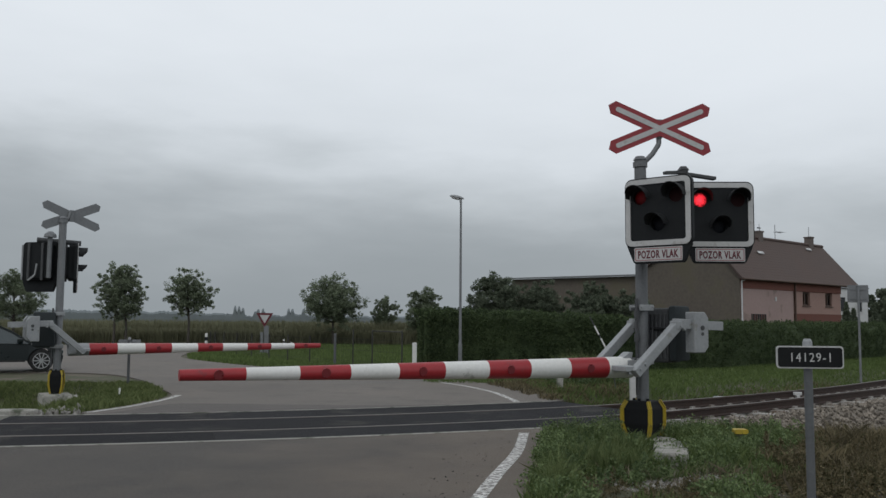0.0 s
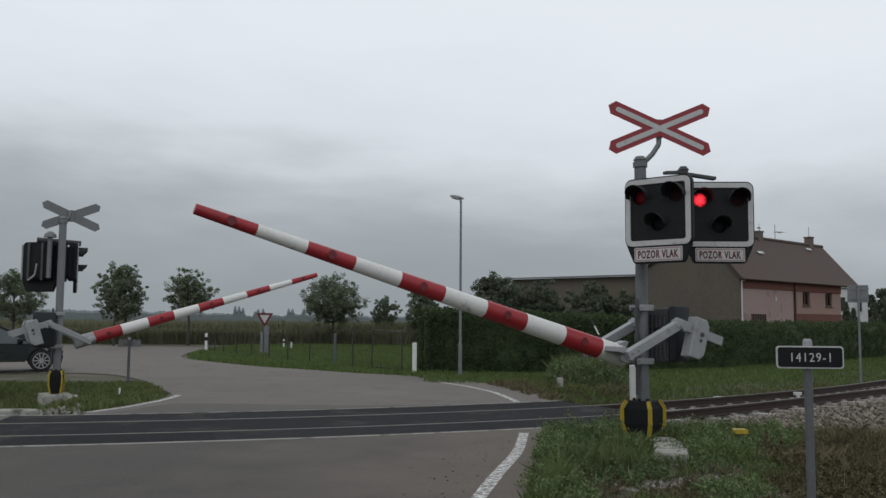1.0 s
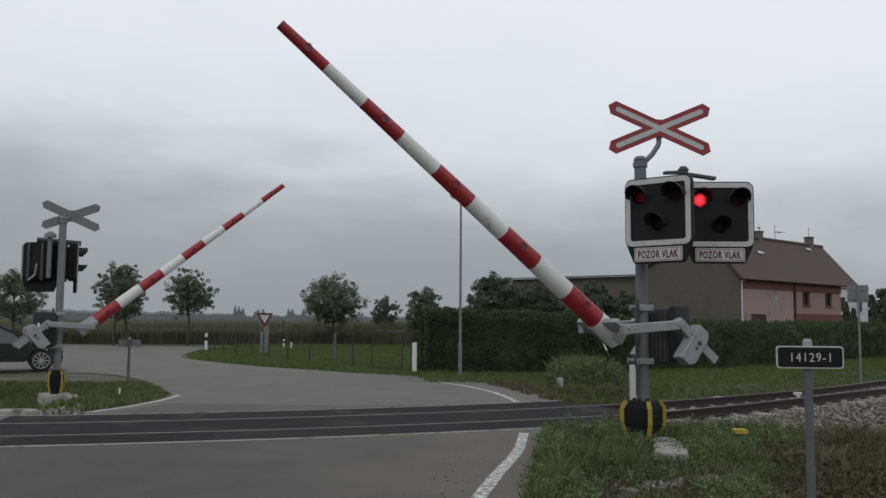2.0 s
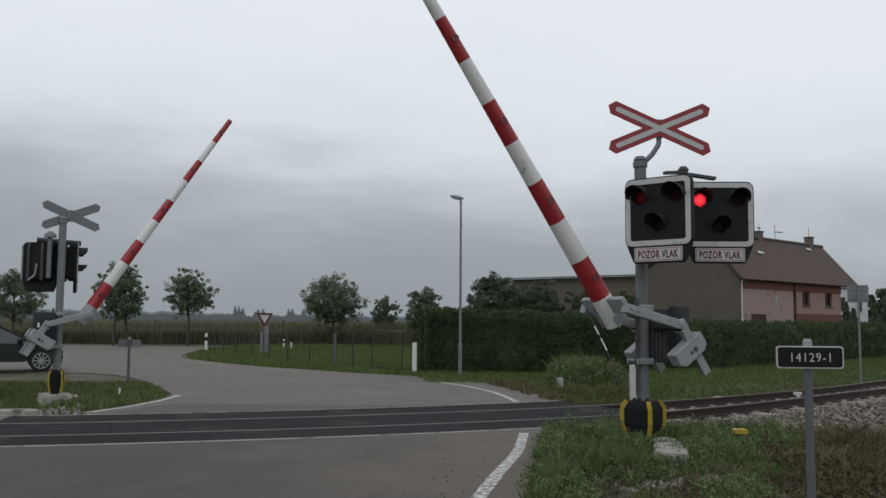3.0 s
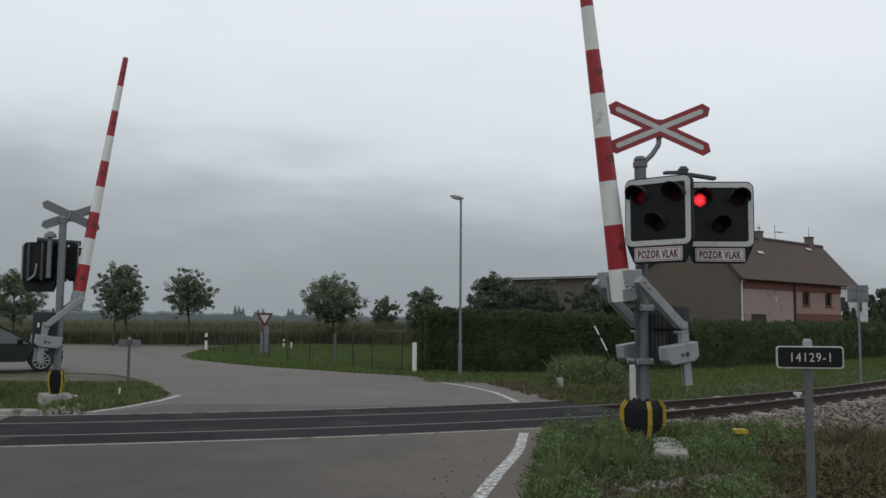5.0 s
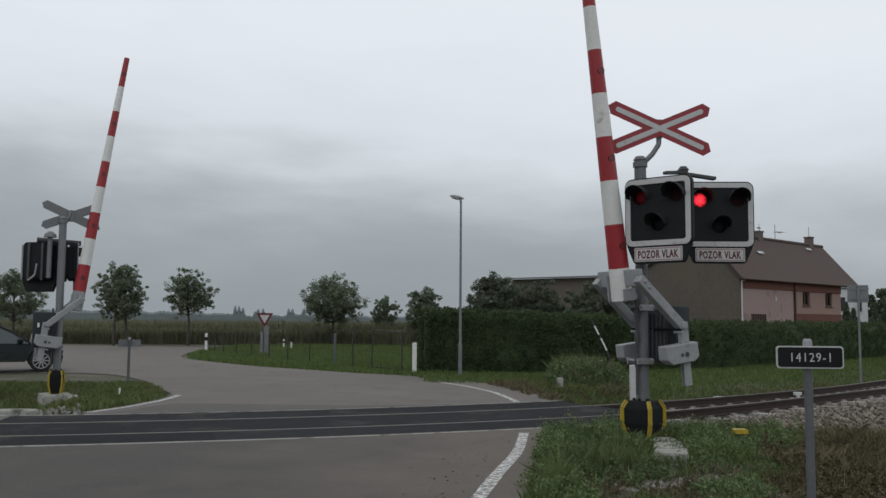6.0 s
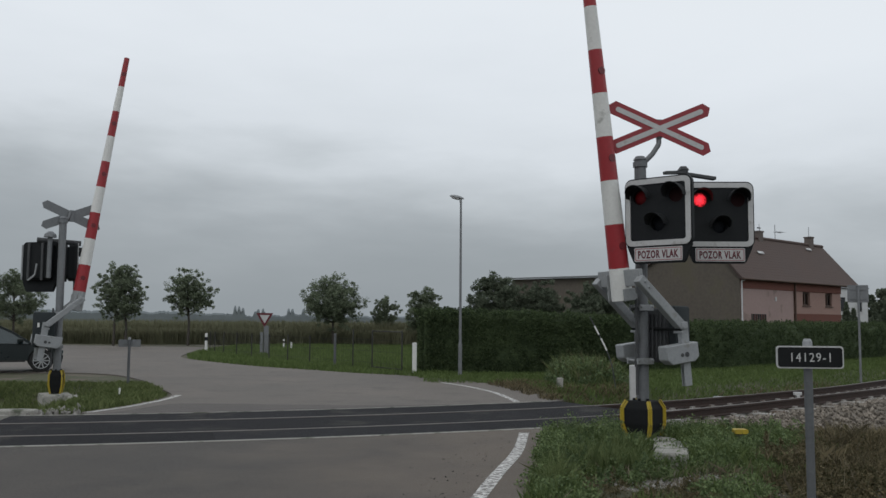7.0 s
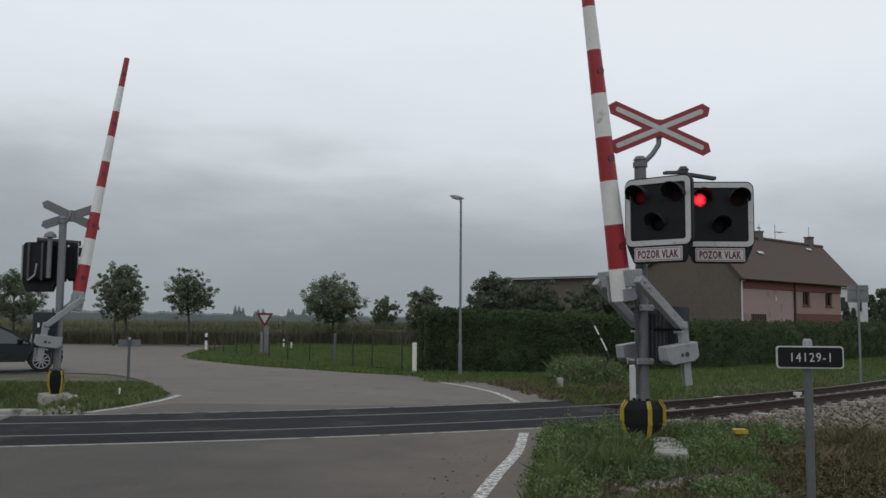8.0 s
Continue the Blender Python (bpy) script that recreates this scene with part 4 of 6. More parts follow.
def conifer(x, y, h, w, seed):
    z0 = ground_z(x, y)
    t = empty("conifer", pose(x, y, z0))
    tagged(t, "small dark pointed conifer behind the hedge", "conifer", "garden conifers")
    bm = bmesh.new()
    tube(bm, (0, 0, -0.1), (0, 0, h * 0.9), 0.06, 0.01, 8)
    part("trunk", bm, BARK, t)
    cs, rs = [], []
    r = random.Random(seed)
    for i in range(60):
        f = (i + 0.5) / 60
        rr = w / 2 * (1 - f) ** 0.8
        a = i * 2.4
        cs.append((math.cos(a) * rr * 0.7, math.sin(a) * rr * 0.7, 0.15 + f * (h - 0.2)))
        rs.append(max(0.06, rr * r.uniform(0.4, 0.6)))
    v, f = leaf_cloud(cs, rs, 40, 0.07, 1.2)
    c = soup("crown", v, f, LEAF_DARK)
    c.parent = t


for i, (x, y, h, w) in enumerate(((20.7, 45.0, 2.75, 1.15), (21.35, 45.6, 2.45, 1.1), (22.9, 46.5, 2.5, 1.3), (22.2, 44.6, 2.1, 0.9), (24.5, 47.0, 2.6, 1.2))):
    conifer(x, y, h, w, i)


# ---- hedge ----
HEDGE = smooth_line([(-0.62, 27.6), (4.0, 28.5), (9.4, 31.4), (19.4, 41.4), (27.5, 49.5)], 24)


def patchy_along(p):
    return 0.5 + noise.noise(p * 1.7)


def make_hedge():
    t = empty("hedge")
    tagged(t, "long dense trimmed dark green hedge behind the lawn", "hedge")
    bm = bmesh.new()
    rows = []
    for i, p in enumerate(HEDGE):
        d = (HEDGE[min(i + 1, len(HEDGE) - 1)] - HEDGE[max(i - 1, 0)]).normalized()
        nrm = Vector((-d.y, d.x, 0))
        h = 1.78 - 0.28 * step(0.1, 0.5, i / len(HEDGE)) + 0.05 * noise.noise(p * 0.9)
        prof = [(-0.52, -0.1), (-0.58, 0.5), (-0.55, 1.2), (-0.45, h - 0.12), (-0.25, h), (0.3, h), (0.5, h - 0.2), (0.55, 0.5), (0.5, -0.1)]
        row = []
        for o, z in prof:
            q = p + nrm * o + Vector((0, 0, z + (ground_z(p.x, p.y) if z < 0 else 0)))
            q += Vector(noise.noise_vector(q * 2.0)) * 0.07
            row.append(bm.verts.new(q))
        rows.append(row)
    for a, b in zip(rows, rows[1:]):
        for j in range(len(a) - 1):
            bm.faces.new((a[j], a[j + 1], b[j + 1], b[j]))
    bm.faces.new(rows[0])
    bm.faces.new(rows[-1][::-1])
    part("inner_mass", bm, HEDGE_LEAF, t)
    cs, rs = [], []
    for k in range(5600):
        i = int(rng.integers(0, len(HEDGE) - 1))
        p = HEDGE[i].lerp(HEDGE[i + 1], rng.random())
        d = (HEDGE[i + 1] - HEDGE[i]).normalized()
        nrm = Vector((-d.y, d.x, 0))
        h = 1.80 - 0.28 * step(0.1, 0.5, i / len(HEDGE)) + 0.05 * noise.noise(p * 0.9)
        u = rng.random()
        if u < 0.7:
            q = p + nrm * -0.58 + Vector((0, 0, rng.uniform(0.0, h)))
        else:
            q = p + nrm * rng.uniform(-0.5, 0.45) + Vector((0, 0, h + rng.uniform(-0.06, 0.04)))
        cs.append(q)
        rs.append(rng.uniform(0.08, 0.17))
    for k in range(160):
        q = HEDGE[0] + Vector((rng.uniform(-0.1, 0.05), rng.uniform(-0.5, 0.5), rng.uniform(0, 1.75)))
        cs.append(q)
        rs.append(0.13)
    for k in range(900):
        i = int(rng.integers(0, len(HEDGE) - 1))
        p = HEDGE[i].lerp(HEDGE[i + 1], rng.random())
        h = 1.80 - 0.28 * step(0.1, 0.5, i / len(HEDGE)) + 0.05 * noise.noise(p * 0.9)
        top = h + rng.uniform(0.02, 0.13) * (0.6 + patchy_along(p))
        for z in (h, top):
            cs.append(p + Vector((rng.uniform(-0.4, 0.4), rng.uniform(-0.4, 0.4), z)))
            rs.append(0.055)
    v, f = leaf_cloud(cs, rs, 24, 0.034, 1.3)
    lv = soup("leaves", v, f, HEDGE_LEAF)
    lv.parent = t
    tagged(lv, kind="stuff")


make_hedge()


# ---- field and distance ----
def make_field():
    xs = np.concatenate([np.arange(-75, 25, 1.2), np.array([30, 40, 60, 90])])
    xs = np.concatenate([[-400, -250, -160, -110], xs, [150, 260, 420]])
    ys = np.concatenate([np.arange(57.6, 75, 0.8), 75 * 1.12 ** np.arange(1, 22)])
    n = len(xs)
    verts = []
    for j, y in enumerate(ys):
        for x in xs:
            h = 1.02 + 0.12 * noise.noise(Vector((x * 0.6, y * 0.6, 0))) + 0.10 * noise.noise(Vector((x * 0.08, y * 0.08, 3)))
            verts.append((x, y, ground_z(x, y) + (h if j else -0.05)))
    faces = [(j * n + i, j * n + i + 1, (j + 1) * n + i + 1, (j + 1) * n + i) for j in range(len(ys) - 1) for i in range(n - 1)]
    t = empty("crop_field")
    tagged(t, "wide field of ripening knee-high crop reaching into the distance", "field", kind="stuff")
    ob = soup("crop_mass", verts, faces, CROP, True)
    ob.parent = t
    # standing stalks along the edge and over the nearest rows
    m = 48000
    x = rng.uniform(-62, 14, m)
    y = 57.2 + 14 * rng.random(m) ** 2.2
    h = rng.uniform(0.75, 1.25, m)
    z = np.array([ground_z(a, b) for a, b in zip(x, y)]) + np.where(y > 58.3, 0.45, 0.0)
    w = rng.uniform(0.018, 0.045, m)
    ang = rng.uniform(0, math.pi, m)
    lx, ly = rng.normal(0, 0.16, m), rng.normal(0, 0.16, m)
    p = np.stack([x, y, z], 1)
    s = np.stack([np.cos(ang) * w, np.sin(ang) * w, np.zeros(m)], 1)
    tip = p + np.stack([lx, ly, h], 1)
    mid = p + np.stack([lx * 0.3, ly * 0.3, h * 0.6], 1)
    v = np.stack([p - s * 0.4, p + s * 0.4, mid + s, tip, mid - s], 1).reshape(-1, 3)
    f = np.arange(5 * m).reshape(m, 5)
    ob = soup("stalks", v, f, CROP)
    ob.parent = t


make_field()


def hazed_far_wood():
    """A low line of woods and poplars along the horizon, its haze put into the colour."""
    v, f = [], []
    R = 620.0
    n = 2400
    for i in range(n + 1):
        a = radians(-40 + 80 * i / n)
        h = 3.6 + 2.0 * noise.noise(Vector((i * 0.0125, 0, 0))) + 1.3 * noise.noise(Vector((i * 0.05, 2, 0))) + 0.8 * noise.noise(Vector((i * 0.27, 4, 0)))
        h += 3.0 * step(-5, -24, math.degrees(a))
        for c in (-13.3, -13.05, -12.8, -12.05, -11.85, -11.55, -9.95, -9.7, -9.0, -6.6):
            h += (4.4 + 3 * (c * 7.3 % 1 - 0.5)) * math.exp(-((math.degrees(a) - c) / 0.10) ** 4)
        x, y = math.sin(a) * R, math.cos(a) * R
        v += [(x, y, -2), (x, y, 1.2 + h * 0.75), (x * 1.02, y * 1.02, 1.2 + h), (x * 1.06, y * 1.06, -2)]
    for i in range(n):
        for j in range(3):
            f.append((4 * i + j, 4 * i + j + 1, 4 * (i + 1) + j + 1, 4 * (i + 1) + j))
    ob = soup("backdrop_woods", v, f, HAZED_WOOD)
    tagged(ob, "line of distant woods and poplars, haze put into its grey colour", "woods", kind="structure")
    v, f = [], []
    R = 1900.0
    for i in range(81):
        a = radians(-40 + i)
        h = 14 + 22 * step(-6, 8, math.degrees(a)) + 8 * noise.noise(Vector((i * 0.12, 9, 0)))
        x, y = math.sin(a) * R, math.cos(a) * R
        v += [(x, y, -5), (x * 1.1, y * 1.1, h), (x * 1.3, y * 1.3, -5)]
    for i in range(80):
        for j in range(2):
            f.append((3 * i + j, 3 * i + j + 1, 3 * (i + 1) + j + 1, 3 * (i + 1) + j))
    ob = soup("backdrop_hill", v, f, HAZED_HILL, True)
    tagged(ob, "hill on the horizon, paled by haze put into its colour", "hill", kind="structure")


# the hill's colour is paled to carry the haze of distance
HAZED_HILL = mat("hazed_hill", (0.30, 0.33, 0.355), (0.27, 0.30, 0.325), 1.0, scale=0.004, fine=0.05, spec=0.0)
hazed_far_wood()


# ---- grass and weeds ----
def blades(name, x, y, h, material, label, category, width=0.012, lean=0.35):
    m = len(x)
    z = np.array([ground_z(a, b) for a, b in zip(x, y)]) - 0.01
    w = width * rng.uniform(0.6, 1.4, m)
    ang = rng.uniform(0, math.pi, m)
    lx, ly = rng.normal(0, lean, m) * h, rng.normal(0, lean, m) * h
    p = np.stack([x, y, z], 1)
    s = np.stack([np.cos(ang) * w, np.sin(ang) * w, np.zeros(m)], 1)
    mid = p + np.stack([lx * 0.35, ly * 0.35, h * 0.6], 1)
    tip = p + np.stack([lx, ly, h], 1)
    v = np.stack([p - s, p + s, mid + s * 0.8, tip, mid - s * 0.8], 1).reshape(-1, 3)
    f = np.arange(5 * m).reshape(m, 5)
    ob = soup(name, v, f, material)
    return tagged(ob, label, category, kind="stuff")


ROAD_R = [(3.0, 0.2), (6.5, 0.45), (7.9, 0.72), (9.1, 0.93), (10.7, 1.22), (12.85, 1.55)]


def off_road(x, y):
    return x - float(np.interp(y, [a for a, _ in ROAD_R], [b for _, b in ROAD_R]))


def patchy(x, y, sc, seed=0.0):
    return noise.noise(Vector((x * sc, y * sc, seed)))


def scatter(n, x0, x1, y0, y1, keep):
    xs, ys = rng.uniform(x0, x1, n), rng.uniform(y0, y1, n)
    k = np.array([keep(a, b) for a, b in zip(xs, ys)])
    return xs[k], ys[k]


def verge_keep(x, y):
    o, s = track_off(x, y)
    e = off_road(x, y)
    lim = -2.62 if x < 2.5 else -2.95
    if math.hypot(x - 3.88, y - 11.5) < 0.40:
        return False
    if math.hypot(x - 2.72, y - 11.45) < 0.42 or (math.hypot((x - 0.2565 * y) * 3.2, y - 10.2) < 1.0 and patchy(x, y, 5.0, 21.0) > -0.25):
        return False
    return e > 0.10 * patchy(x, y, 3.0) and o < lim + 0.35 * patchy(x, y, 1.5, 5)


def green_side(x, y):
    """More than nought where the verge is green, less where it is dry and brown."""
    return (0.40 - x / y) * 9 + 1.2 * patchy(x, y, 1.3, 8.0)


TALL_BLADE = mat("tall_grass_green", (0.185, 0.228, 0.098), (0.090, 0.122, 0.046), 0.8, scale=0.8, fine=6, island=0.7, trans=0.35, spec=0.25)
CORNER = mat("corner_grass_green", (0.185, 0.220, 0.092), (0.092, 0.122, 0.046), 0.8, scale=0.9, fine=5, island=0.6, trans=0.3, spec=0.2)
STRAW = mat("straw", (0.27, 0.235, 0.165), (0.13, 0.112, 0.080), 0.9, scale=0.9, fine=8, island=0.7, trans=0.2, spec=0.2)


def make_vegetation():
    bare = lambda x, y: 0.42 * step(9.15, 8.55, y + 0.35 * patchy(x, y, 1.8, 51.0)) * step(0.11, 0.17, x / y) + patchy(x, y, 1.3, 2.0) - (-0.20 if y < 9.0 else 0.05 if y < 9.9 else 0.28) + 0.55 * math.exp(-((x / y - 0.345) / 0.065) ** 2 - ((y - 8.7) / 0.75) ** 2)
    x, y = scatter(110000, 0.3, 7.5, 7.2, 14.2, lambda a, b: verge_keep(a, b) and green_side(a, b) > 0 and bare(a, b) < rng.random() * 0.35)
    h = rng.uniform(0.05, 0.20, len(x)) * np.array([0.8 + 0.9 * max(0.0, patchy(a, b, 1.1, 4.0) + 0.25) for a, b in zip(x, y)]) * np.where(y > 9.5, 0.95, 0.7)
    blades("verge_grass", x, y, h, BLADE, "rough green grass on the verge beside the road", "grass", 0.006)
    x, y = scatter(62000, 1.5, 9.5, 7.2, 14.8, lambda a, b: verge_keep(a, b) and green_side(a, b) < 0.3 and bare(a, b) < 0.2 + rng.random() * 0.4)
    h = rng.uniform(0.05, 0.26, len(x)) * np.array([0.7 + 0.9 * max(0.0, patchy(a, b, 1.0, 6.0) + 0.3) for a, b in zip(x, y)])
    h *= np.clip((y - 6.4) / 2.6, 0.3, 1.0)
    blades("dry_weeds", x, y, h, BLADE_DRY, "dry brown weeds beside the railway", "weeds", 0.006, 0.5)
    x, y = scatter(34000, 0.6, 6.0, 7.2, 14.0, lambda a, b: verge_keep(a, b) and green_side(a, b) > 0 and patchy(a, b, 1.6, 14.0) > rng.random() * 0.7 - 0.1 and (b > 8.9 or rng.random() < 0.5))
    blades("dead_grass", x, y, rng.uniform(0.04, 0.17, len(x)), STRAW, "pale dead grass among the green of the verge", "grass", 0.005, 0.9)
    # broad-leaved weeds: stems with leaves in clumps
    cs, rs = [], []
    sx, sy = [], []
    tries = 0
    while len(cs) < 2400 and tries < 40000:
        tries += 1
        a, b = rng.uniform(0.8, 6.0), rng.uniform(7.2, 13.8)
        if not verge_keep(a, b) or green_side(a, b) < 0.2 or patchy(a, b, 0.8, 11.0) < -0.05 + (0.25 if b < 9.5 else -0.15):
            continue
        hh = rng.uniform(0.06, 0.27) * (1.0 if b > 9.5 else 0.55) * (1.2 if off_road(a, b) < 1.0 else 0.9)
        z = ground_z(a, b)
        for k in range(int(rng.integers(2, 5))):
            cs.append((a + rng.normal(0, 0.04), b + rng.normal(0, 0.04), z + hh * (k + 1) / 4))
            rs.append(rng.uniform(0.05, 0.10))
        sx.append(a)
        sy.append(b)
    for a, b, hh in ((1.55, 11.9, 0.36), (1.75, 11.8, 0.42), (1.95, 11.7, 0.42), (2.15, 11.5, 0.36), (1.40, 11.2, 0.36), (1.65, 10.6, 0.32), (2.45, 11.2, 0.30), (2.15, 10.3, 0.34),
                     (3.15, 10.9, 0.32), (3.4, 11.5, 0.38), (3.75, 11.2, 0.30), (4.3, 11.6, 0.42), (4.6, 12.0, 0.46), (4.9, 11.9, 0.36), (4.45, 12.5, 0.40), (2.0, 9.6, 0.28), (3.1, 9.9, 0.30)):
        for j in range(5):
            x, y = a + rng.normal(0, 0.09), b + rng.normal(0, 0.09)
            h2 = 0.62 * hh * rng.uniform(0.6, 1.1)
            sx.append(x)
            sy.append(y)
            for k in range(6):
                cs.append((x + rng.normal(0, 0.035), y + rng.normal(0, 0.035), ground_z(x, y) + h2 * (k + 1) / 6))
                rs.append(0.075 - 0.007 * k)
    v, f = leaf_cloud(cs, rs, 20, 0.019, 1.15)
    ob = soup("verge_weeds", v, f, WEED_LEAF)
    tagged(ob, "leafy green weeds round the barrier footing", "weeds", kind="stuff")

    def plants(count, keep, low, high, spread):
        """Upright bushy weeds: leaves thin out along each stem towards its tip."""
        pc, pr, px, py, ph = [], [], [], [], []
        tries = 0
        while len(px) < count and tries < 60000:
            tries += 1
            q = rng.uniform(0.06, 0.62)
            b = rng.uniform(7.3, 14.2)
            a = q * b
            if not verge_keep(a, b) or track_off(a, b)[0] > -2.8 or not keep(a, b):
                continue
            hh = rng.uniform(low, high) * (0.75 + 0.6 * max(0.0, patchy(a, b, 1.2, 40.0) + 0.3))
            n = int(4 + hh * 22)
            lx, ly = rng.normal(0, 0.12), rng.normal(0, 0.12)
            for k in range(n):
                g = (k + 0.5) / n
                pc.append((a + lx * hh * g + rng.normal(0, spread * (1.1 - g)), b + ly * hh * g + rng.normal(0, spread * (1.1 - g)), ground_z(a, b) + hh * g))
                pr.append(0.075 * (1.15 - g))
            px.append(a)
            py.append(b)
            ph.append(hh * 1.05)
        return pc, pr, np.array(px), np.array(py), np.array(ph)

    green = lambda a, b: 0.105 < a / b < 0.225 and b > 8.6 and off_road(a, b) > 0.22 and patchy(a, b, 1.3, 17.0) > -0.05 + (0.15 if b < 9.4 else 0.0)
    swath = lambda a, b: 0.30 < a / b < 0.43 and 10.2 < b < 13.6 and green_side(a, b) > -0.4 and patchy(a, b, 1.1, 19.0) > -0.2
    near_clump = lambda a, b: any(math.hypot(a - p, b - q) < r for p, q, r in ((2.18, 9.05, 0.24), (2.50, 9.55, 0.22), (2.05, 9.75, 0.16), (2.75, 9.95, 0.20)))
    for keep, count, low, high, mt, nm in ((green, 70, 0.14, 0.34, WEED_DARK, "dark green bushy weeds between the road and the mast"),
                                           (green, 60, 0.10, 0.28, WEED_LEAF, "fresh green leafy weeds on the verge"),
                                           (swath, 90, 0.08, 0.22, WEED_DARK, "low green weeds below the ballast slope"),
                                           (near_clump, 30, 0.10, 0.20, WEED_LEAF, "round green weed clumps on the gravel")):
        pc, pr, px, py, ph = plants(count, keep, low, high, 0.04)
        v, f = leaf_cloud(pc, pr, 14, 0.018, 0.8)
        tagged(soup("bushy_weeds", v, f, mt), nm, "weeds", kind="stuff")
        blades("weed_stems", px, py, ph, BLADE, "thin green weed stems on the verge", "weeds", 0.004, 0.1)
    # tall soft grass that stands among the bushy weeds
    x, y = scatter(52000, 0.7, 4.5, 8.2, 13.0, lambda a, b: verge_keep(a, b) and track_off(a, b)[0] < -2.75 and 0.085 < a / b < 0.40 and off_road(a, b) > 0.12 and patchy(a, b, 1.5, 44.0) > rng.random() * 0.7 - 0.25 and bare(a, b) < 0.1)
    h = rng.uniform(0.10, 0.36, len(x)) * np.array([0.55 + 0.8 * max(0.0, patchy(a, b, 1.0, 46.0) + 0.35) for a, b in zip(x, y)]) * np.where(x / y < 0.23, 1.0, 0.6)
    blades("soft_grass", x, y, h, TALL_BLADE, "tall soft green grass on the verge by the mast", "grass", 0.0045, 0.4)
    brown = lambda a, b: green_side(a, b) < 0.4 and a / b > 0.36 and patchy(a, b, 1.0, 23.0) > -0.35
    pc, pr, px, py, ph = plants(430, brown, 0.08, 0.30, 0.05)
    v, f = leaf_cloud(pc, pr, 18, 0.018, 0.9)
    tagged(soup("withered_weeds", v, f, DRY_LEAF), "withered brown and olive weeds beside the railway", "weeds", kind="stuff")
    low = lambda a, b: 0.15 < a / b < 0.46 and b < 9.1 and patchy(a, b, 1.6, 53.0) > -0.15
    qc, qr, qx, qy, qh = plants(240, low, 0.03, 0.10, 0.05)
    v, f = leaf_cloud(qc, qr, 14, 0.013, 0.6)
    tagged(soup("low_withered_weeds", v, f, DRY_LEAF), "low brown weeds on bare earth and gravel", "weeds", kind="stuff")
    pick = rng.random(len(px)) < 0.6
    blades("straw_stalks", px[pick], py[pick], ph[pick] * 1.35, STRAW, "pale straw stalks above the withered weeds", "weeds", 0.004, 0.3)
    # weedy gravel between the far road edge and the track
    x, y = scatter(9000, 1.0, 4.6, 17.0, 22.5, lambda a, b: a > float(np.interp(b, [17.3, 19.4, 21.0, 22.8], [2.05, 1.75, 1.45, 0.9])) and track_off(a, b)[0] > 1.95 and patchy(a, b, 1.4, 27.0) > -0.15)
    blades("gravel_weeds", x, y, rng.uniform(0.05, 0.22, len(x)), BLADE_DRY, "brown weeds on the gravel beside the far road edge", "weeds", 0.009, 0.5)
    n = len(sx)
    blades("weed_stems", np.array(sx), np.array(sy), rng.uniform(0.10, 0.30, n), BLADE, "thin green weed stems on the verge", "weeds", 0.005, 0.2)

    # far side: lawn, tall grass, the corner by the far barrier, the strip behind the fence
    def lawn_keep(a, b):
        o, s = track_off(a, b)
        return o > 2.0 + 0.3 * patchy(a, b, 1.2) and s > 3.2 and not (a < 2.7 and b < 22.5 and a < 2.3 + (b - 19) * -0.1)
    x, y = scatter(170000, -0.5, 24, 17, 42, lambda a, b: lawn_keep(a, b) and b < 27.2 + max(0.0, (a - 4.0)) * 0.95)
    h = rng.uniform(0.05, 0.15, len(x)) * np.where(y < 22, 1.5, 1.0)
    blades("lawn_grass", x, y, h, LAWN, "green lawn between the track and the hedge", "grass", 0.011, 0.5)
    x, y = scatter(15000, 1.9, 6.0, 20.4, 25.5, lambda a, b: (a - 3.7 - (b - 22.5) * 0.15) ** 2 / 1.2 + (b - 22.8) ** 2 / 3.0 < 1 + 0.4 * patchy(a, b, 1.5))
    k = rng.random(len(x)) < 0.86
    dome = np.clip(1.15 - (x - 3.7) ** 2 / 1.6 - (y - 22.8) ** 2 / 3.5, 0.25, 1.0)
    blades("tall_grass", x[k], y[k], rng.uniform(0.2, 0.86, int(k.sum())) * dome[k], TALL_BLADE, "clump of tall uncut grass before the hedge", "grass", 0.010, 0.35)
    mound = [(a, b, ground_z(a, b) + g * 0.62 * dm) for a, b, dm in zip(x[::30], y[::30], dome[::30]) for g in (0.25, 0.6, 0.95)]
    v, f = leaf_cloud(mound, [0.16] * len(mound), 16, 0.045, 0.8)
    tagged(soup("mound_weeds", v, f, WEED_DARK), "leafy weeds filling the uncut mound", "weeds", kind="stuff")
    blades("seeding_grass", x[~k], y[~k], rng.uniform(0.3, 1.0, int((~k).sum())) * dome[~k], BLADE_DRY, "dry seeding stalks in the uncut grass", "grass", 0.007, 0.3)
    x, y = scatter(11000, 1.2, 12.0, 17, 27, lambda a, b: 1.9 < track_off(a, b)[0] < 2.9 and track_off(a, b)[1] > 3.3)
    blades("track_side_grass", x, y, rng.uniform(0.05, 0.18, len(x)), BLADE_DRY, "dry grass along the far side of the track", "grass", 0.010, 0.5)

    def corner_keep(a, b):
        o, s = track_off(a, b)
        edge = float(np.interp(b, [14.9, 15.8, 17.2, 18.4, 19.6, 22.4, 24.9, 25.7], [-6.1, -5.8, -5.6, -5.68, -6.2, -7.55, -9.2, -10.6]))
        return o > 2.35 + 0.5 * patchy(a, b, 1.1, 31.0) and a < edge - 0.1 * rng.random() and b < 25.6 and not (b > 22.0 and patchy(a, b, 0.35, 3.0) > -0.15)
    x, y = scatter(95000, -17, -5.3, 14.5, 25.8, corner_keep)
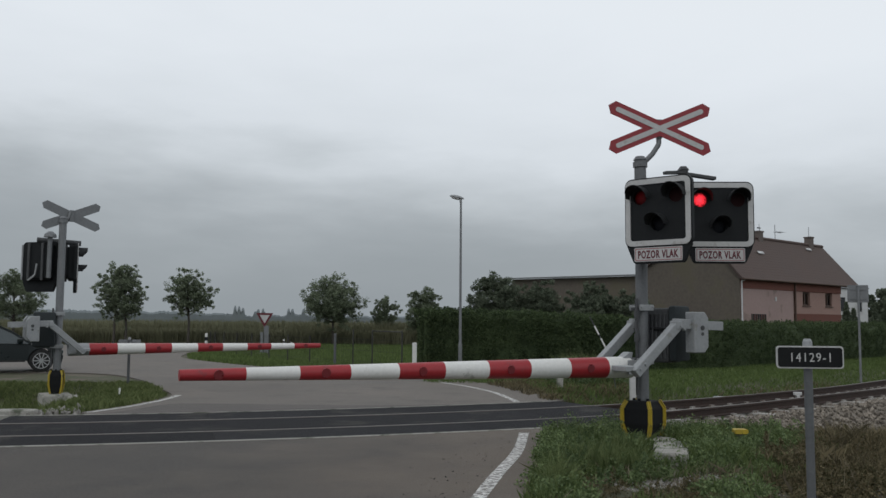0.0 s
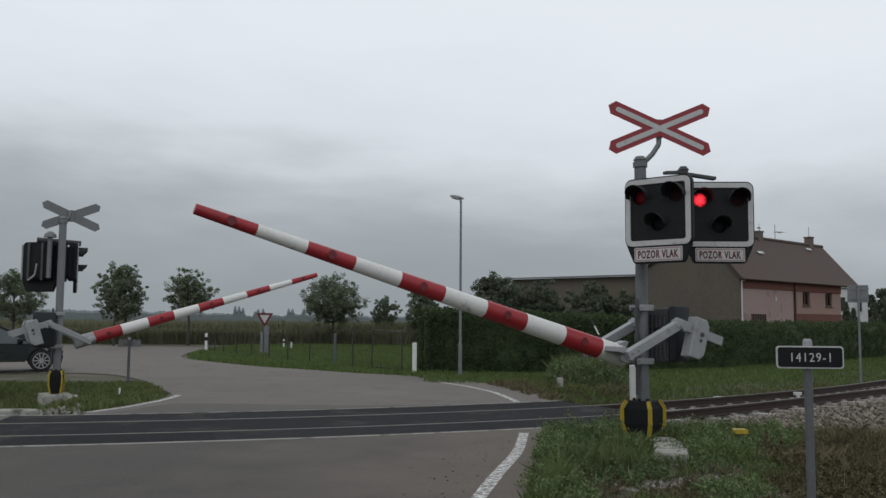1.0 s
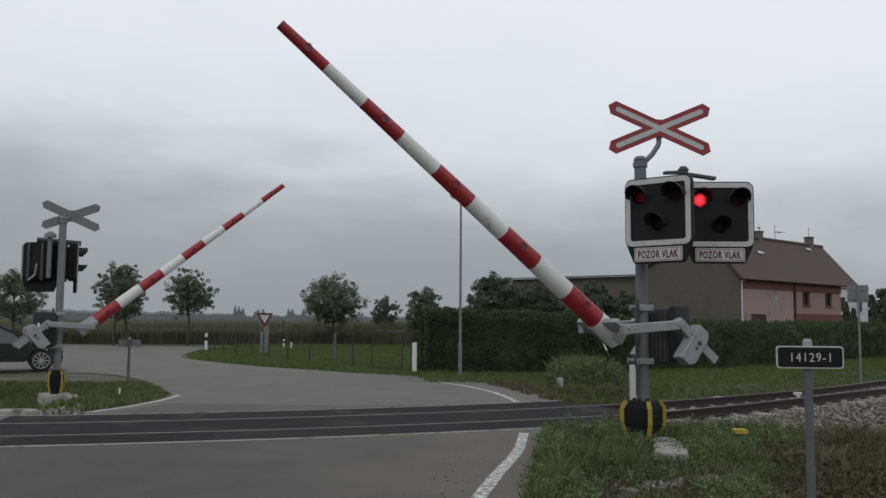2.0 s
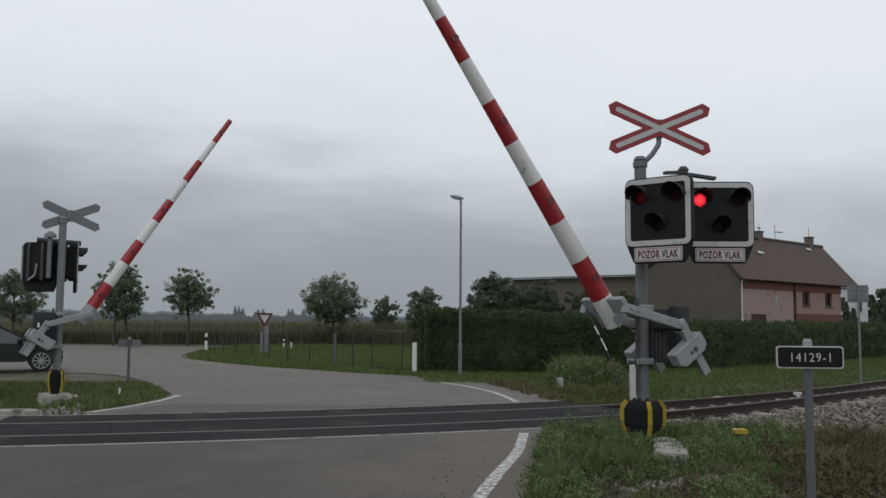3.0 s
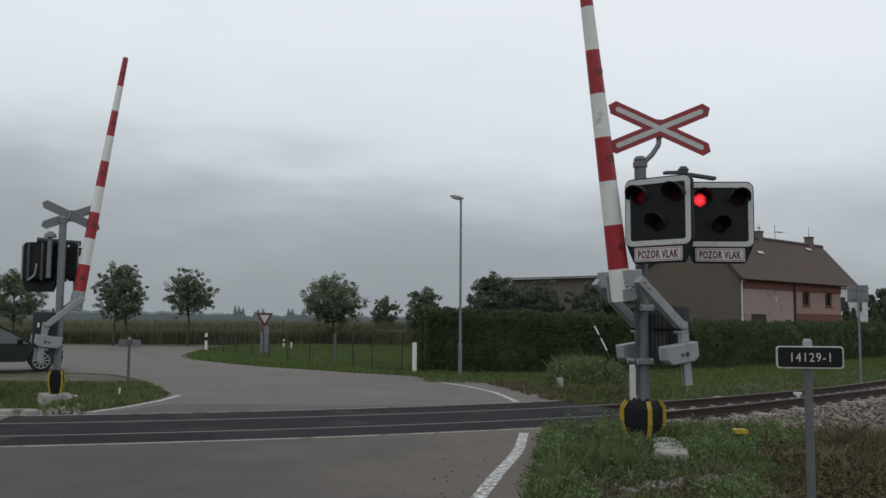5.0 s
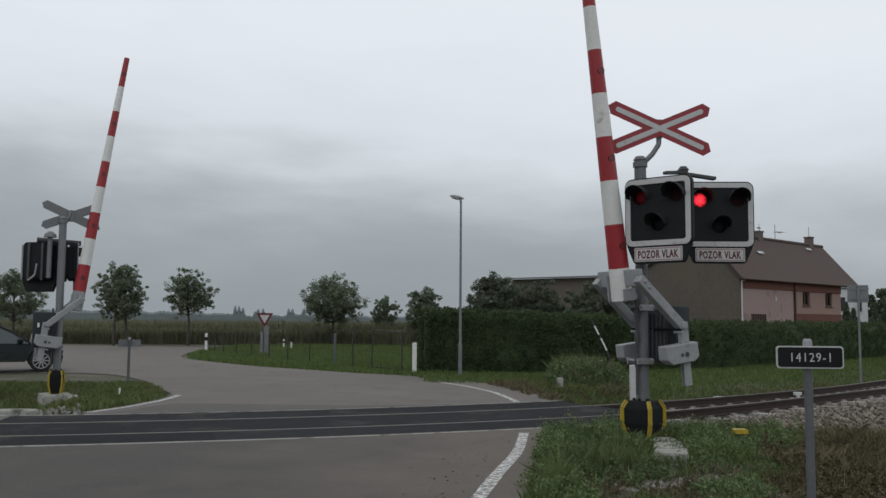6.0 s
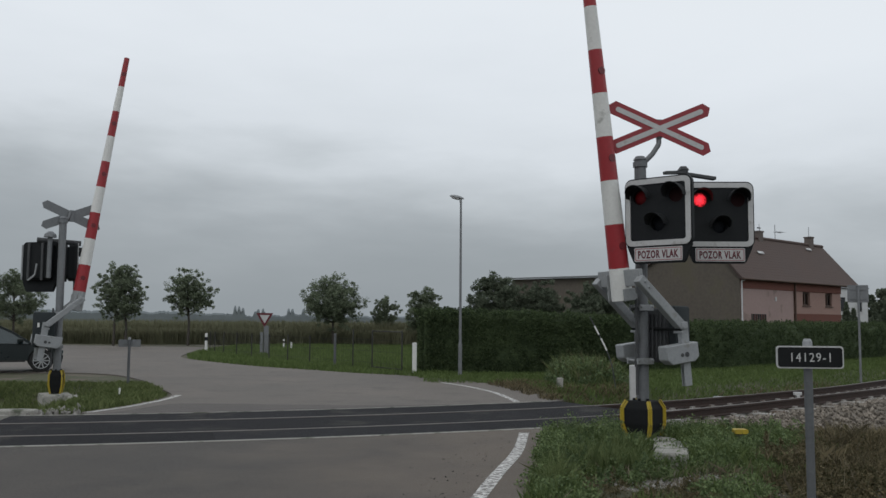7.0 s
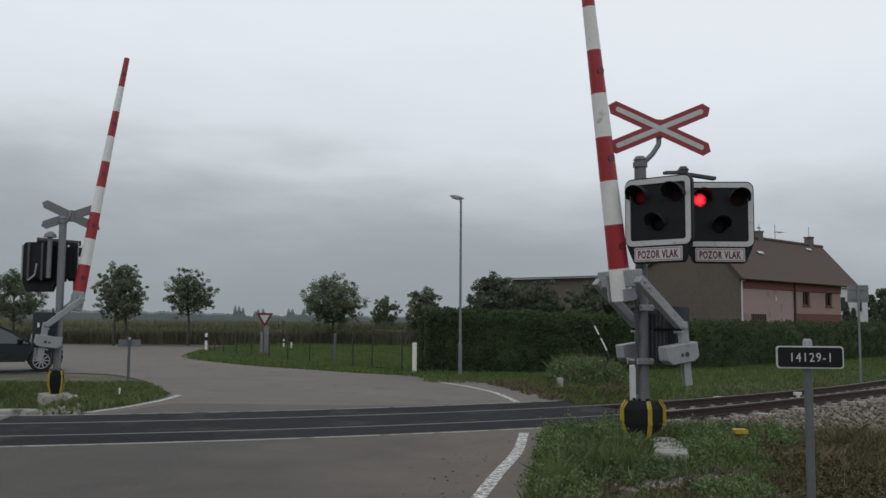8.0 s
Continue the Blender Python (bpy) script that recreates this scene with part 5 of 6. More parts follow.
    h = rng.uniform(0.05, 0.15, len(x)) * np.array([0.7 + 0.9 * max(0.0, patchy(a, b, 0.9, 33.0) + 0.3) for a, b in zip(x, y)])
    blades("corner_grass", x, y, h, CORNER, "rough green grass on the corner by the far barrier", "grass", 0.010, 0.5)
    x, y = scatter(60000, -12.6, 0.2, 24.5, 57, lambda a, b: a > float(np.interp(b, [25.2, 26.4, 28.0, 30.2, 33.3, 36.2, 39.0, 43.5, 48.5], [-0.8, -2.4, -4.1, -6.4, -8.75, -10.5, -11.4, -12.2, -12.8])) + 0.1)
    blades("fence_grass", x, y, rng.uniform(0.06, 0.20, len(x)), LAWN, "green grass along the wire fence", "grass", 0.020)


make_vegetation()


def rubble_at():
    while True:
        a, b = rng.uniform(1.6, 4.6), rng.uniform(8.2, 10.6)
        if verge_keep(a, b) and patchy(a, b, 1.3, 2.0) + 0.6 * math.exp(-((a / b - 0.345) / 0.065) ** 2 - ((b - 8.7) / 0.75) ** 2) + 0.7 * math.exp(-((a / b - 0.262) / 0.025) ** 2 - ((b - 9.9) / 0.55) ** 2) > 0.30:
            return (a, b, ground_z(a, b) + 0.005)


RUBBLE = mat("pale_rubble", (0.34, 0.33, 0.31), (0.19, 0.18, 0.165), 0.9, scale=5, fine=30, bump=0.5, island=0.5)
stones("rubble", 1700, rubble_at, 0.015, RUBBLE, "pale stones and rubble lying among the weeds", "rubble")


def corner_rubble_at():
    s, o = rng.uniform(-9.3, -6.4), rng.uniform(2.0, 3.2)
    p = track(s, o)
    return (p.x, p.y, ground_z(p.x, p.y) + 0.01 + 0.04 * rng.random())


DEBRIS = mat("dark_road_litter", (0.040, 0.034, 0.030), (0.022, 0.020, 0.018), 0.95, scale=5, fine=30, island=0.5)


def litter_at():
    if rng.random() < 0.6:
        y = rng.uniform(7.4, 12.2)
        return (float(np.interp(y, [7.4, 12.2], [0.1, 1.1])) - abs(rng.normal(0, 0.55)), y, 0.001)
    return (rng.uniform(-4.5, 0.5), rng.uniform(17.5, 27.0), 0.001)


stones("road_litter", 110, litter_at, 0.008, DEBRIS, "dark grit and leaf litter on the asphalt", "litter")
stones("corner_rubble", 220, corner_rubble_at, 0.04, RUBBLE, "pale broken concrete beside the crossing's far edge", "rubble")


# ---- buildings ----
RENDER_GREY = mat("bare_render", (0.140, 0.120, 0.098), (0.090, 0.078, 0.066), 0.95, scale=0.5, fine=6, bump=0.4, bump_scale=15, spots=((0.115, 0.102, 0.075), 0.5, 0.3))
PINK = mat("pink_render", (0.37, 0.272, 0.252), (0.30, 0.220, 0.205), 0.95, scale=0.5, fine=8, bump=0.2, spots=((0.24, 0.18, 0.16), 1.2, 0.15))
PEACH = mat("peach_render", (0.33, 0.216, 0.184), (0.275, 0.180, 0.154), 0.95, scale=0.5, fine=8, bump=0.2)
BRICK_RED = mat("brick_red_paint", (0.16, 0.062, 0.045), (0.12, 0.046, 0.035), 0.9, scale=0.8, fine=8)
TILE = mat("roof_tile", (0.090, 0.062, 0.054), (0.056, 0.041, 0.037), 0.85, scale=0.5, fine=10, bump=0.5, bump_scale=12, rand=0.4)
BARN_ROOF = mat("sheet_roof", (0.21, 0.22, 0.225), (0.15, 0.157, 0.16), 0.6, scale=0.6, fine=6)
HOUSE_WHITE = mat("white_render", (0.58, 0.59, 0.60), (0.48, 0.49, 0.50), 0.9, scale=0.6, fine=8)
GLASS_DARK = mat("window_glass", (0.020, 0.022, 0.025), (0.012, 0.013, 0.015), 0.08, scale=1.0, fine=5)
WOOD_BROWN = mat("brown_wood", (0.085, 0.050, 0.034), (0.055, 0.034, 0.025), 0.7, scale=2, fine=20)
CHIMNEY = mat("chimney_brick", (0.165, 0.140, 0.128), (0.105, 0.088, 0.080), 0.95, scale=3, fine=20)


def make_house():
    hm = pose(16.63, 49.0, 0, 0, 0, 41.7)
    h = empty("house", hm)
    tagged(h, "two-storey pink house with brown tiled roof and grey gable", "house")
    L, D, E, RZ, RY = 14.7, 6.5, 4.2, 6.9, 2.2
    W = 12.6
    bm = bmesh.new()
    # front wall in two stretches with openings
    wins = [(7.85, 0.95), (10.9, 0.95)]
    x0 = 6.35
    for c, w in wins:
        box(bm, x0, c - w / 2, 0, 0.35, 2.2, 3.55)
        box(bm, c - w / 2, c + w / 2, 0, 0.35, 2.2, 2.70)
        x0 = c + w / 2
    box(bm, x0, W, 0, 0.35, 2.2, 3.55)
    part("front_wall", bm, PEACH, h, "peach rendered wall")
    bm = bmesh.new()
    box(bm, 0.05, 6.15, -0.02, 0.33, -0.2, 3.55)
    part("front_wall", bm, PINK, h, "pale pink rendered wall")
    bm = bmesh.new()
    box(bm, 6.36, W, -0.04, 0.34, -0.2, 2.195)
    part("plinth", bm, BRICK_RED, h, "brick-red painted plinth")
    bm = bmesh.new()
    box(bm, 0.03, W, -0.05, 0.36, 3.555, E)
    part("eaves_band", bm, BRICK_RED, h, "brick-red band under the eaves")
    bm = bmesh.new()
    prism(bm, [(0.0, -0.2), (0.0, E), (RY, RZ - 0.1), (D, E + 0.9), (D, -0.2)], 0.0, 0.3, "xz")
    for v in bm.verts:
        v.co = Vector((v.co.y - 0.02, v.co.x, v.co.z))
    part("gable_wall", bm, RENDER_GREY, h, "bare grey-brown rendered gable")
    bm = bmesh.new()
    prism(bm, [(0.36, -0.2), (0.36, E), (RY, RZ - 0.1), (D, E + 0.9), (D, -0.2)], 0.0, 0.3, "xz")
    for v in bm.verts:
        v.co = Vector((v.co.y + W - 0.3, v.co.x, v.co.z))
    part("gable_wall", bm, PEACH, h)
    bm = bmesh.new()
    box(bm, 0.3, W - 0.3, D - 0.3, D, -0.2, E + 0.9)
    part("back_wall", bm, RENDER_GREY, h)
    bm = bmesh.new()
    tube(bm, (6.25, -0.09, 0), (6.25, -0.09, E), 0.06, None, 10)
    part("drain_pipe", bm, WOOD_BROWN, h, "dark brown drain pipe", True)
    # roof: boarding under courses of tiles
    roof = empty("roof")
    roof.parent = h
    for (ya, za), (yb, zb), tag in (((-0.30, E - 0.12), (RY, RZ), "front"), ((D + 0.35, E + 0.6), (RY, RZ), "back")):
        bm = bmesh.new()
        a, b = Vector((0, ya, za)), Vector((0, yb, zb))
        nrm = (b - a).normalized().cross(Vector((1, 0, 0))) * (1 if tag == "back" else -1)
        if nrm.z < 0:
            nrm = -nrm
        vs = [bm.verts.new(p) for p in ((-0.2, ya, za), (L + 0.2, ya, za), (L + 0.2, yb, zb), (-0.2, yb, zb))]
        f = bm.faces.new(vs)
        ex = bmesh.ops.extrude_face_region(bm, geom=[f])["geom"]
        bmesh.ops.translate(bm, vec=-nrm * 0.12, verts=[g for g in ex if isinstance(g, bmesh.types.BMVert)])
        part("roof_slope", bm, TILE, roof)
        if tag == "front":
            n = 16
            bm = bmesh.new()
            for i in range(n):
                p, q = a.lerp(b, i / n), a.lerp(b, (i + 1.25) / n)
                p0, q0 = p + nrm * 0.009, q + nrm * 0.004
                vv = [bm.verts.new((x, w.y, w.z)) for x in (-0.2, L + 0.2) for w in (p0, q0)]
                w2 = [bm.verts.new((x, p.y, p.z)) for x in (-0.2, L + 0.2)]
                bm.faces.new((vv[0], vv[2], vv[3], vv[1]))
                bm.faces.new((vv[0], vv[2], w2[1], w2[0]))
            ob = part("tile_cladding", bm, TILE, roof)
            tagged(ob, kind="stuff")
    bm = bmesh.new()
    tube(bm, (-0.2, RY, RZ + 0.02), (L + 0.2, RY, RZ + 0.02), 0.11, None, 10)
    part("ridge", bm, TILE, roof)
    bm = bmesh.new()
    tube(bm, (-0.2, -0.34, E - 0.13), (L + 0.2, -0.34, E - 0.13), 0.06, None, 10)
    part("gutter", bm, WOOD_BROWN, h, "dark gutter", True)
    for x, hh in ((6.2, 0.48), (13.0, 0.58)):
        bm = bmesh.new()
        box(bm, x - 0.24, x + 0.24, RY - 0.22, RY + 0.22, RZ - 0.5, RZ + hh, 0.01)
        box(bm, x - 0.28, x + 0.28, RY - 0.26, RY + 0.26, RZ + hh - 0.09, RZ + hh, 0.01)
        c = part("chimney", bm, CHIMNEY, roof)
    bm = bmesh.new()
    tube(bm, (8.35, RY, RZ), (8.35, RY, RZ + 1.05), 0.022, None, 6)
    tube(bm, (8.3, RY - 0.1, RZ + 0.62), (9.4, RY + 0.1, RZ + 0.58), 0.014, None, 6)
    for k in range(4):
        tube(bm, (8.6 + 0.22 * k, RY - 0.25, RZ + 0.6), (8.6 + 0.22 * k, RY + 0.25, RZ + 0.6), 0.010, None, 5)
    part("antenna", bm, GALV, roof, "thin television antenna")
    for x, up in ((4.6, 0.62), (12.1, 0.86)):
        a, b = Vector((0, -0.30, E - 0.12)), Vector((0, RY, RZ))
        p = a.lerp(b, up)
        bm = bmesh.new()
        box(bm, x - 0.33, x + 0.33, -0.10, 0.10, 0.06, 0.10, 0.01)
        bmesh.ops.transform(bm, matrix=Matrix.Translation((0, p.y, p.z)) @ Matrix.Rotation(math.atan2(RZ - E + 0.12, RY + 0.30), 4, "X"), verts=bm.verts[:])
        part("roof_hatch", bm, SIGN_WHITE, roof, "small pale roof hatch")
    for c, w in wins:
        win = empty("window", pose(c, 0, 0))
        win.parent = h
        bm = bmesh.new()
        for x in (-w / 2, w / 2 - 0.10, -0.05):
            box(bm, x, x + 0.10, 0.10, 0.18, 2.70, 3.552)
        box(bm, -w / 2, w / 2, 0.10, 0.18, 2.70, 2.79)
        box(bm, -w / 2, w / 2, 0.10, 0.18, 3.46, 3.552)
        part("window_frame", bm, WOOD_BROWN, win)
        bm = bmesh.new()
        box(bm, -w / 2, w / 2, 0.20, 0.22, 2.70, 3.552)
        part("pane", bm, GLASS_DARK, win)
        bm = bmesh.new()
        box(bm, -w / 2 - 0.05, w / 2 + 0.05, -0.06, 0.10, 2.64, 2.697)
        part("window_sill", bm, WOOD_BROWN, win)


def house_details():
    """Rain pipe, low barred window and small fittings on the house's street side."""
    h = bpy.data.objects["house"]
    bm = bmesh.new()
    tube(bm, (0.02, -0.10, 0.1), (0.02, -0.10, 3.95), 0.04, None, 10)
    tube(bm, (0.02, -0.10, 3.95), (0.16, -0.30, 4.06), 0.04, None, 10)
    part("rain_pipe", bm, HOUSE_WHITE, h, "white rain pipe at the corner", True)
    w = empty("window", pose(1.95, 0, 0))
    w.parent = h
    bm = bmesh.new()
    box(bm, -0.80, 0.80, -0.035, -0.022, 1.55, 2.12)
    part("pane", bm, GLASS_DARK, w)
    for k in range(7):
        bm = bmesh.new()
        x = -0.78 + 0.26 * k
        box(bm, x - 0.025, x + 0.025, -0.07, -0.037, 1.52, 2.12)
        part("bar", bm, BRICK_RED if k % 3 else WOOD_BROWN, w)
    bm = bmesh.new()
    box(bm, -0.84, 0.84, -0.08, -0.036, 2.12, 2.18)
    part("lintel", bm, PINK, w)
    bm = bmesh.new()
    box(bm, 3.85, 4.05, -0.06, -0.021, 2.9, 3.15, 0.02)
    part("wall_plaque", bm, SIGN_WHITE, h, "pale worn plaque on the pink wall")
    bm = bmesh.new()
    tube(bm, (13.0, 2.2, 7.4), (13.0, 2.2, 8.15), 0.018, None, 6)
    tube(bm, (6.35, 2.2, 7.3), (6.35, 2.2, 7.85), 0.016, None, 6)
    box(bm, 6.15, 6.45, 2.15, 2.25, 7.55, 7.62)
    part("antenna", bm, GALV, h, "thin roof aerials")


make_house()
house_details()


def make_barn():
    a, b = Vector((4.75, 60.0, 0)), Vector((12.6, 54.0, 0))
    d = b - a
    t = empty("barn", pose(a.x, a.y, 0, 0, 0, math.degrees(math.atan2(d.y, d.x))))
    tagged(t, "long low brown-grey barn with a flat sheet roof", "barn")
    L = d.length
    bm = bmesh.new()
    box(bm, 0, L, 0, 6, -0.2, 4.47)
    part("wall", bm, RENDER_GREY, t)
    bm = bmesh.new()
    prism(bm, [(-0.35, 4.48), (6.3, 4.85), (6.3, 4.95), (-0.35, 4.57)], -0.3, L + 0.3, "xz")
    for v in bm.verts:
        v.co = Vector((v.co.y, v.co.x, v.co.z))
    part("roof", bm, BARN_ROOF, t, "pale sheet roof edge")


make_barn()


def white_house():
    t = empty("white_house", pose(30.3, 68.0, 0, 0, 0, 16))
    tagged(t, "white rendered house with dark windows behind garden conifers", "house")
    bm = bmesh.new()
    box(bm, 0, 3.2, 0, 6, -0.2, 4.35)
    part("wall", bm, HOUSE_WHITE, t)
    bm = bmesh.new()
    prism(bm, [(-0.1, 4.35), (3.0, 4.6), (6.1, 4.35), (6.1, 4.42), (3.0, 4.70), (-0.1, 4.42)], -0.1, 3.3, "xz")
    for v in bm.verts:
        v.co = Vector((v.co.y, v.co.x, v.co.z))
    part("roof", bm, DARK_GREY, t)
    for x, z0, z1 in ((0.85, 2.5, 3.75), (2.4, 2.5, 3.75)):
        w = empty("window", pose(x, 0, 0))
        w.parent = t
        bm = bmesh.new()
        for q in (-0.30, 0.22):
            box(bm, q, q + 0.08, -0.05, 0.02, z0, z1)
        box(bm, -0.30, 0.30, -0.05, 0.02, z1 - 0.08, z1)
        box(bm, -0.30, 0.30, -0.05, 0.02, z0, z0 + 0.08)
        part("window_frame", bm, HOUSE_WHITE, w)
        bm = bmesh.new()
        box(bm, -0.22, 0.22, -0.02, -0.004, z0 + 0.08, z1 - 0.08)
        part("pane", bm, GLASS_DARK, w)


white_house()


# ---- street furniture ----
def street_lamp():
    t = empty("street_lamp", pose(0.52, 25.65, ground_z(0.52, 25.65)))
    tagged(t, "tall grey steel street lamp beside the hedge", "street lamp")
    bm = bmesh.new()
    tube(bm, (0, 0, -0.1), (0, 0, 0.92), 0.058, 0.056, 14)
    tube(bm, (0, 0, 0.92), (0, 0, 0.98), 0.056, 0.042, 14)
    tube(bm, (0, 0, 0.98), (0, 0, 5.15), 0.042, 0.030, 14)
    part("pole", bm, GALV, t, "", True)
    bm = bmesh.new()
    v = bmesh.ops.create_uvsphere(bm, u_segments=18, v_segments=10, radius=1)["verts"]
    bmesh.ops.scale(bm, vec=(0.22, 0.09, 0.065), verts=v)
    for q in v:
        if q.co.z < 0:
            q.co.z *= 0.55
    bmesh.ops.transform(bm, matrix=pose(-0.12, 0, 5.25, 0, 12, 0), verts=v)
    tube(bm, (0, 0, 5.1), (-0.02, 0, 5.24), 0.04, 0.035, 12)
    hd = part("lamp_head", bm, GREY_PAINT, t, "grey lamp head", True)
    bm = bmesh.new()
    v = bmesh.ops.create_uvsphere(bm, u_segments=14, v_segments=8, radius=1)["verts"]
    bmesh.ops.scale(bm, vec=(0.15, 0.07, 0.04), verts=v)
    bmesh.ops.transform(bm, matrix=pose(-0.15, 0, 5.225, 0, 12, 0), verts=v)
    part("lamp_glass", bm, SIGN_WHITE, hd, "frosted lamp glass", True)


street_lamp()


def number_sign(x, y, rz, z0, height, words, label):
    t = empty("number_sign", pose(x, y, z0, 0, 0, rz))
    tagged(t, label, "sign", "crossing number signs")
    bm = bmesh.new()
    tube(bm, (0, 0.035, -0.3), (0, 0.035, height + 0.10), 0.032, None, 16)
    part("post", bm, POST_GREY, t, "", True)
    bm = bmesh.new()
    tube(bm, (0, 0.035, height + 0.085), (0, 0.035, height + 0.120), 0.036, None, 16)
    tube(bm, (0, 0.035, height + 0.120), (0, 0.035, height + 0.140), 0.034, 0.024, 16)
    part("post_cap", bm, GREY_PAINT, t, "grey post cap", True)
    bm = bmesh.new()
    prism(bm, rounded(-0.25, 0.25, height - 0.085, height + 0.085, 0.025), -0.018, 0.0)
    box(bm, -0.12, 0.12, 0.0, 0.012, height - 0.02, height + 0.02)
    pl = part("plate", bm, GALV if not words else SIGN_WHITE, t, "enamelled plate with pale rim")
    if words:
        bm = bmesh.new()
        prism(bm, rounded(-0.240, 0.240, height - 0.075, height + 0.075, 0.020), -0.0215, -0.0185)
        part("plate_field", bm, SLEEVE_BLACK, pl, "black enamel field")
        bm = text_bm(words, 0.068, 0.292, 0.002, 0.0, 1.18)
        bmesh.ops.translate(bm, vec=(0.005, -0.022, height), verts=bm.verts[:])
        part("lettering", bm, SIGN_WHITE, pl, "white numerals")


number_sign(2.81, 6.75, -4, -0.06, 1.36, "14129-1", "black enamel sign with white numerals on a steel post")
number_sign(-7.35, 20.7, 192, -0.22, 1.22, "", "small grey sign seen from behind on a thin post")


def give_way():
    t = empty("give_way_sign", pose(-8.3, 41.0, ground_z(-8.3, 41.0), 0, 0, 12))
    tagged(t, "give way sign, white triangle with red border, on posts", "road sign")
    bm = bmesh.new()
    for x, w, hh in ((-0.12, 0.07, 1.05), (0.10, 0.10, 1.35)):
        box(bm, x - w, x + w, -0.05, 0.05, -0.1, hh, 0.01)
    tube(bm, (0, 0.03, -0.1), (0, 0.03, 2.0), 0.03, None, 10)
    part("post", bm, GALV, t)
    s = 0.41

    def tri(r):
        return [(-r * 0.95, 1.72 + r * 0.55), (r * 0.95, 1.72 + r * 0.55), (0, 1.72 - r * 1.08)]
    bm = bmesh.new()
    prism(bm, tri(s), -0.02, -0.005)
    pl = part("plate", bm, LETTER_RED, t, "red bordered triangle")
    bm = bmesh.new()
    prism(bm, tri(s * 0.58), -0.025, -0.0205)
    part("plate_field", bm, SIGN_WHITE, pl, "white field")


give_way()


POST_DARK = mat("dark_weathered_post", (0.050, 0.050, 0.046), (0.030, 0.030, 0.028), 0.9, scale=4, fine=30)


def fence():
    t = empty("wire_fence")
    tagged(t, "wire fence on thin dark posts along the grass", "fence")
    pts = [(-1.23, 26.9), (-2.25, 28.3), (-3.0, 29.6), (-3.74, 30.7), (-4.78, 31.8), (-5.84, 33.3), (-6.82, 34.7), (-8.03, 37.1), (-9.2, 39.4), (-10.1, 40.7), (-10.9, 42.2), (-11.5, 43.6)]
    for i, (x, y) in enumerate(pts):
        bm = bmesh.new()
        z = ground_z(x, y)
        if i == 3:
            box(bm, x - 0.042, x + 0.042, y - 0.042, y + 0.042, z - 0.2, z + 1.15, 0.01)
        else:
            tube(bm, (x, y, z - 0.2), (x, y, z + (1.30 if i < 3 else 1.05)), 0.024, None, 8)
        part("post", bm, POST_GREY if i == 3 else POST_DARK, t)
    for k, hh in enumerate((0.25, 0.62, 0.98)):
        bm = bmesh.new()
        for (x, y), (x2, y2) in zip(pts, pts[1:]):
            tube(bm, (x, y - 0.03, ground_z(x, y) + hh), (x2, y2 - 0.03, ground_z(x2, y2) + hh), 0.0035, None, 4, False)
        part("wire", bm, POST_DARK, t)
    (x, y), (x2, y2) = pts[0], pts[1]
    for hh in (0.12, 1.26):
        bm = bmesh.new()
        tube(bm, (x, y, ground_z(x, y) + hh), (x2, y2, ground_z(x2, y2) + hh), 0.018, None, 8)
        part("gate_rail", bm, POST_DARK, t)
    # woven mesh: thin upright wires
    bm = bmesh.new()
    for (x, y), (x2, y2) in zip(pts, pts[1:]):
        n = int(math.hypot(x2 - x, y2 - y) / 0.16)
        for i in range(1, n):
            a, b = x + (x2 - x) * i / n, y + (y2 - y) * i / n
            z = ground_z(a, b)
            tube(bm, (a, b - 0.03, z), (a, b - 0.03, z + 0.98), 0.0028, None, 3, False)
    ob = part("mesh_wires", bm, POST_DARK, t)
    tagged(ob, kind="stuff")


fence()


def marker_post(x, y, h, w, label, band=True, mt=None):
    t = empty("marker_post", pose(x, y, ground_z(x, y)))
    tagged(t, label, "marker post", "white roadside posts")
    bm = bmesh.new()
    box(bm, -w / 2, w / 2, -w / 2, w / 2, -0.15, h, min(0.02, w / 6))
    p = part("post", bm, mt or WHITE, t)
    if band:
        bm = bmesh.new()
        box(bm, -w / 2 - 0.004, w / 2 + 0.004, -w / 2 - 0.004, w / 2 + 0.004, h * 0.62, h * 0.80)
        part("band", bm, BLACK, p, "black band")


marker_post(-11.85, 44.2, 0.95, 0.12, "white roadside marker post with a black band")
marker_post(-9.0, 50.0, 0.55, 0.09, "white roadside marker post with a black band")
marker_post(-8.4, 49.0, 0.42, 0.08, "short white roadside marker post", False)
marker_post(-0.83, 26.35, 0.96, 0.13, "white concrete post at the fence's end", False)
marker_post(4.25, 19.7, 0.93, 0.13, "white concrete post beside the track", False, SIGN_WHITE)
marker_post(-6.56, 18.0, 0.20, 0.032, "small white peg in the corner grass", False)
marker_post(2.72, 20.4, 0.32, 0.14, "short weathered stone post on the gravel", False, CONCRETE)


def road_sign_back():
    t = empty("road_sign", pose(11.9, 25.1, ground_z(11.9, 25.1), 0, 0, -14))
    tagged(t, "grey back of a road sign on a thin steel post", "road sign")
    bm = bmesh.new()
    tube(bm, (0, 0, -0.2), (0, 0, 3.0), 0.032, None, 12)
    part("post", bm, GALV, t, "", True)
    bm = bmesh.new()
    prism(bm, rounded(-0.28, 0.28, 2.52, 3.02, 0.03), 0.034, 0.048)
    pl = part("plate", bm, GALV, t, "plain grey plate")
    bm = bmesh.new()
    for z in (2.62, 2.90):
        box(bm, -0.2, 0.2, 0.012, 0.034, z - 0.02, z + 0.02, 0.003)
    part("plate_rail", bm, GALV, pl)


road_sign_back()


